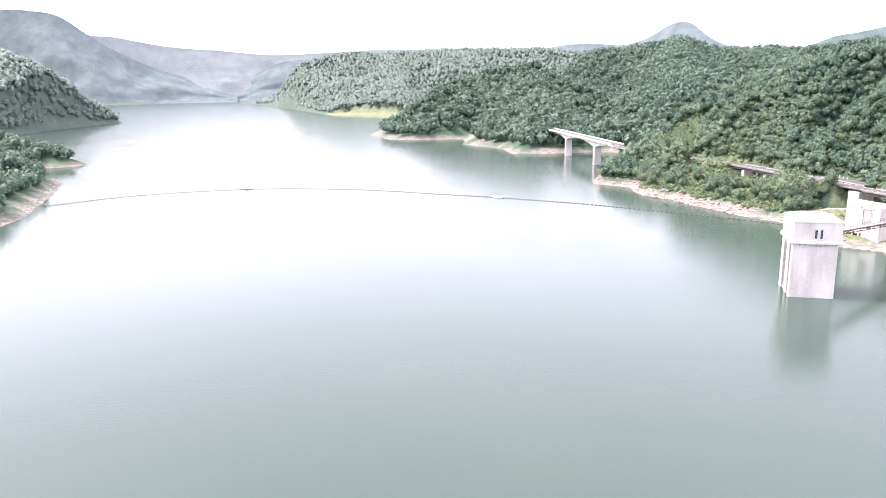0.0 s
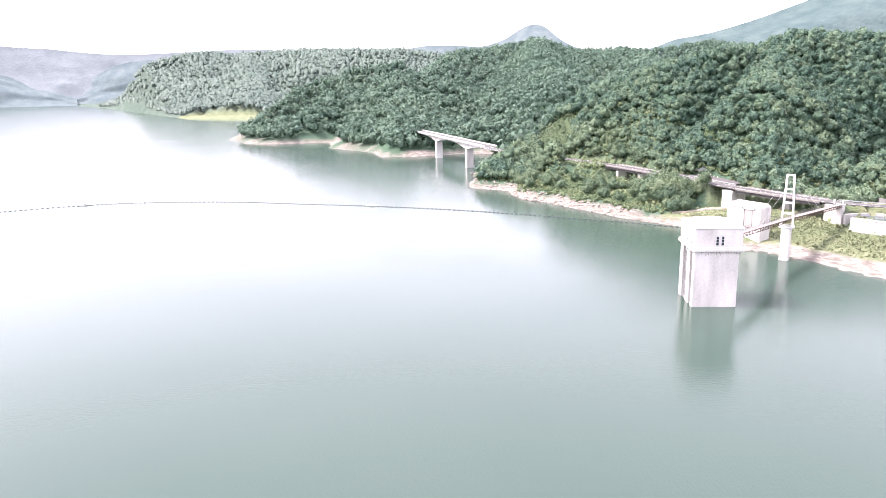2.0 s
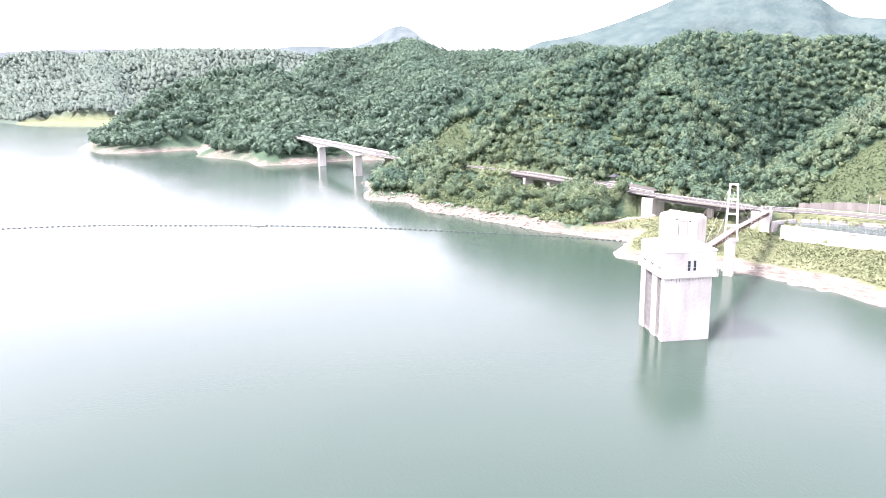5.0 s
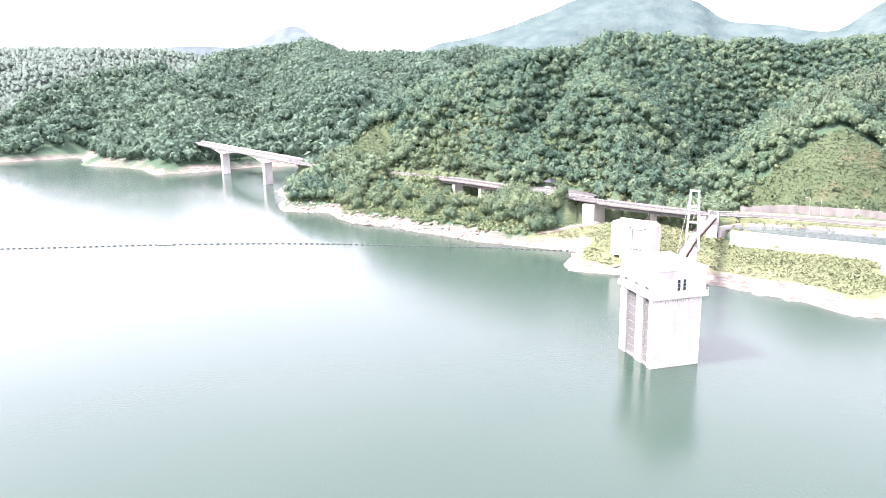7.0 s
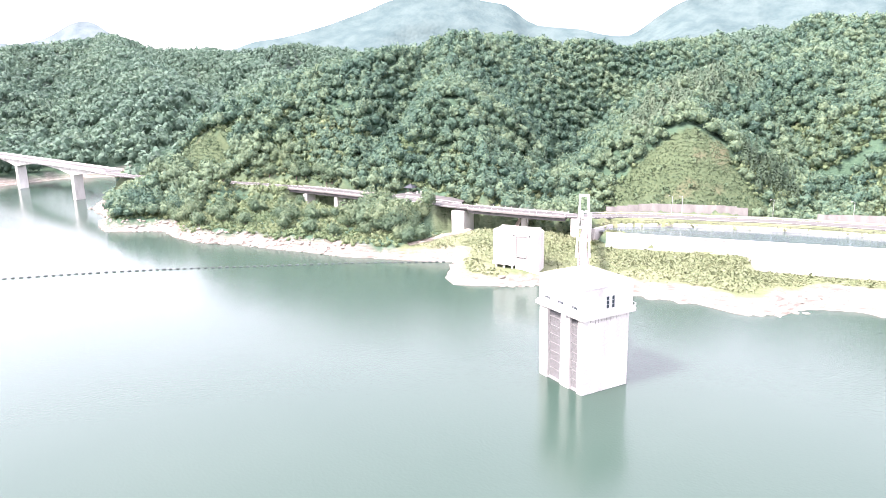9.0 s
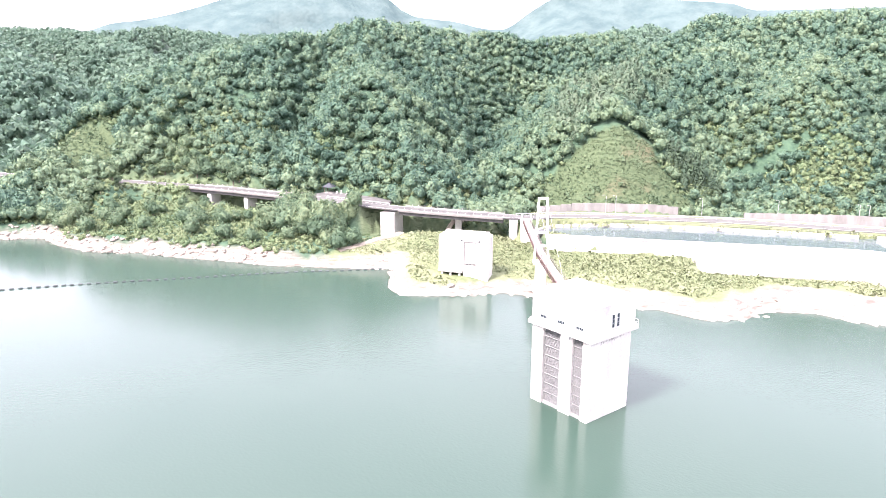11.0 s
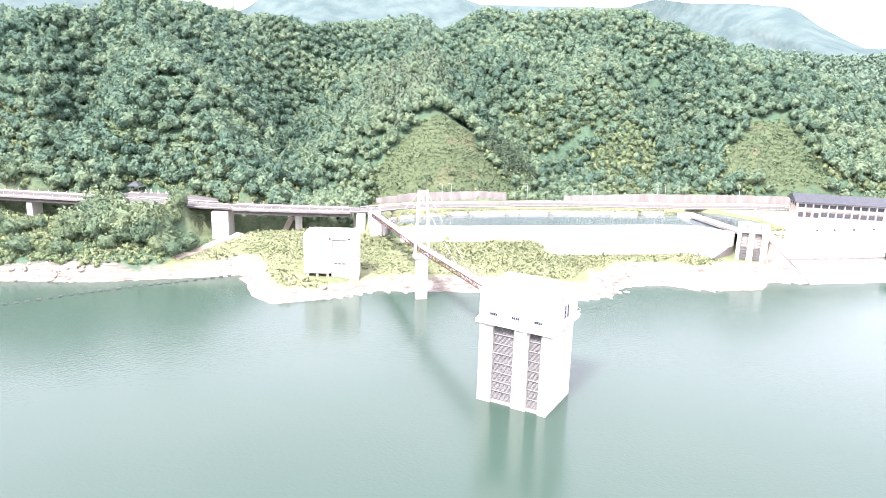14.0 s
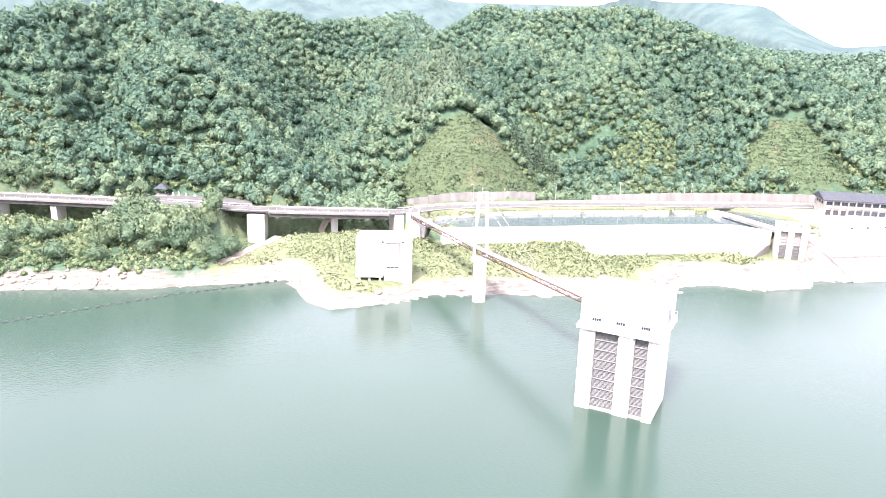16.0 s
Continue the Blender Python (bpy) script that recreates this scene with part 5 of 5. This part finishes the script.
# ---- shrubs, weeds and rocks on the banks ----
def boulder(rg, size):
    bm = bmesh.new()
    bmesh.ops.create_icosphere(bm, subdivisions=1, radius=1)
    for v in bm.verts:
        v.co *= 0.75 + 0.5 * rg.random()
        v.co.z *= 0.62
    return bm


def strew():
    rg = random.Random(8)
    r8 = np.random.RandomState(8)
    shapes = []
    for _ in range(6):
        bm = boulder(rg, 1)
        me = mesh_of("rock", bm, ROCK)
        v = np.zeros(len(me.vertices) * 3)
        me.vertices.foreach_get("co", v)
        f = np.zeros(len(me.polygons) * 3, int)
        me.polygons.foreach_get("vertices", f)
        shapes.append((v.reshape(-1, 3), f.reshape(-1, 3)))
        bpy.data.meshes.remove(me)
    x = 84 + 150 * r8.rand(60000)
    y = 165 + 395 * r8.rand(60000)
    d = shore_distance(x, y)
    lots = np.where(y > 348, 0.55, -0.02) + 0.25 * wander(x, y, 14, 51)
    ok = (d > -0.6) & (d < 6.0) & (r8.rand(len(x)) < lots * 0.8)
    x, y = x[ok][:2600], y[ok][:2600]
    z = height(x, y)
    vs, fs, base = [], [], 0
    for a, b, c in zip(x, y, z):
        v, f = shapes[r8.randint(6)]
        s = 0.25 + 0.9 * r8.rand() ** 2.5
        ang = r8.rand() * 6.28
        turn = np.array([[math.cos(ang), -math.sin(ang), 0], [math.sin(ang), math.cos(ang), 0], [0, 0, 1]])
        vs.append((v * s * np.array([1.3, 0.9, 1])) @ turn.T + (a, b, c + 0.1 * s))
        fs.append(f + base)
        base += len(v)
    tagged(new("rocks", raw_mesh("rocks", np.concatenate(vs), np.concatenate(fs), ROCK)), "pale broken rocks along the waterline", "rocks", kind="stuff")


strew()
BUSH = [tuple(q[20:] for q in crown(np.random.RandomState(70 + k), 5, 1, 18, 0.42, 0.5)) for k in range(6)]
BUSH = [(q, unit(0.45 * w + (0, 0, 0.6))) for q, w in BUSH]
SCRUB = [crown(np.random.RandomState(90 + k), 7, 1, 40, 0.22, 0.9) for k in range(6)]
r9 = np.random.RandomState(9)
x, y = scatter(r9, 120, 330, 110, 340, 0.95)
d = shore_distance(x, y)
dr = to_line(x, y, ROAD)[0]
dp = to_line(x, y, path_line)[0]
ok = (d > 6.5 + 3.0 * wander(x, y, 9, 72) + 4.5 * step01(y, 300, 220) + 8.0 * step01(y, 215, 180)) & (dr > 6) & (dp > 2.0) & ~inside(x, y, POOL)
ok &= inside(x, y, OPEN[0]) & (to_line(x, y, [tuple(p) for p in front])[0] > np.where(y < 224, 13.5, 3.6)) & ~inside(x, y, [(255, 160), (255, 50), (310, 50), (300, 165)]) & ~inside(x, y, [(156, 288), (162, 265), (172, 268), (168, 290)])
ok &= ~((x > 208) & (y < 262) & (dr > 9) & (x > 268))
ok &= (r9.rand(len(x)) < 0.8 + 0.3 * wander(x, y, 16, 73))
x1, y1 = x[ok], y[ok]
s1 = 0.4 + 0.4 * r9.rand(len(x1)) ** 2 + 0.5 * np.clip(wander(x1, y1, 22, 74), 0, 1) + 0.9 * (r9.rand(len(x1)) > 0.985)
x2, y2 = scatter(r9, 140, 365, 110, 525, 0.85)
ok = np.zeros(len(x2), bool)
for ring in (CUT_A, CUT_B, CUT_C, CUT_D):
    ok |= inside(x2, y2, ring)
x2, y2 = x2[ok], y2[ok]
ok = (np.mod(height(x2, y2) + 0.5 * wander(x2, y2, 9, 77), 1.7) < 1.15) | (r9.rand(len(x2)) > 0.6)
x2, y2 = x2[ok], y2[ok]
s2 = 0.4 + 0.35 * r9.rand(len(x2)) + 1.2 * (r9.rand(len(x2)) > 0.988) + 0.8 * step01(wander(x2, y2, 11, 79), 0.35, 0.6)
x3, y3 = scatter(r9, 96, 350, 90, 560, 2.3)
d3, dr3 = shore_distance(x3, y3), to_line(x3, y3, ROAD)[0]
west3 = x3 < np.interp(y3, [q[1] for q in ROAD[::-1]], [q[0] for q in ROAD[::-1]])
ok = (d3 > 5.0 + 1.5 * wander(x3, y3, 12, 31)) & (dr3 > np.where(y3 < 292, 9.2, 4.4)) & (west3 | (dr3 < 36) | ((x3 > 285) & (x3 < 345) & (y3 > 165) & (y3 < 262))) & ~inside(x3, y3, OPEN[0]) & ~inside(x3, y3, BAY)
ok &= (to_line(x3, y3, path_line)[0] > 2.5) & ~inside(x3, y3, [(183, 330), (187, 335), (196, 338), (198, 326), (190, 322)])
for ring in (CUT_A, CUT_B, CUT_C):
    ok &= ~inside(x3, y3, ring)
x3, y3, dr3, west3 = x3[ok], y3[ok], dr3[ok], west3[ok]
s3 = np.where(west3, 1.0 + 0.9 * r9.rand(len(x3)), 1.4 + 1.3 * r9.rand(len(x3)))
s3 = np.where(dr3 < 10, np.where(west3 | (y3 < 292), 0.9, 1.5), s3)
s3 = np.where(west3 & (y3 > 366) & (y3 < 440) & (dr3 < 18) & (dr3 > 5.5), 2.0 + 0.9 * r9.rand(len(x3)), s3)
s3 = np.where(inside(x3, y3, DIP), 0.75, s3)
forest("thicket", np.column_stack([x3, y3, height(x3, y3) - 0.1]), s3, np.clip(0.5 + 0.5 * wander(x3, y3, 15, 78) + 0.3 * (r9.rand(len(x3)) - 0.5), 0, 1), SCRUB, THICKET, "green thicket of bushes on the shore and the road banks", r9)
for words, xs, ys, ss, mat in (("yellow-green weeds and low shrubs on the bank", x1, y1, s1, WEEDS), ("rows of low green shrubs on the mown slopes", x2, y2, s2, SHRUB)):
    forest("undergrowth", np.column_stack([xs, ys, height(xs, ys) - 0.22 * ss]), ss, np.clip(0.5 + 0.55 * wander(xs, ys, 18, 75) + 0.2 * (r9.rand(len(xs)) - 0.5), 0, 1), BUSH, mat, words, r9)
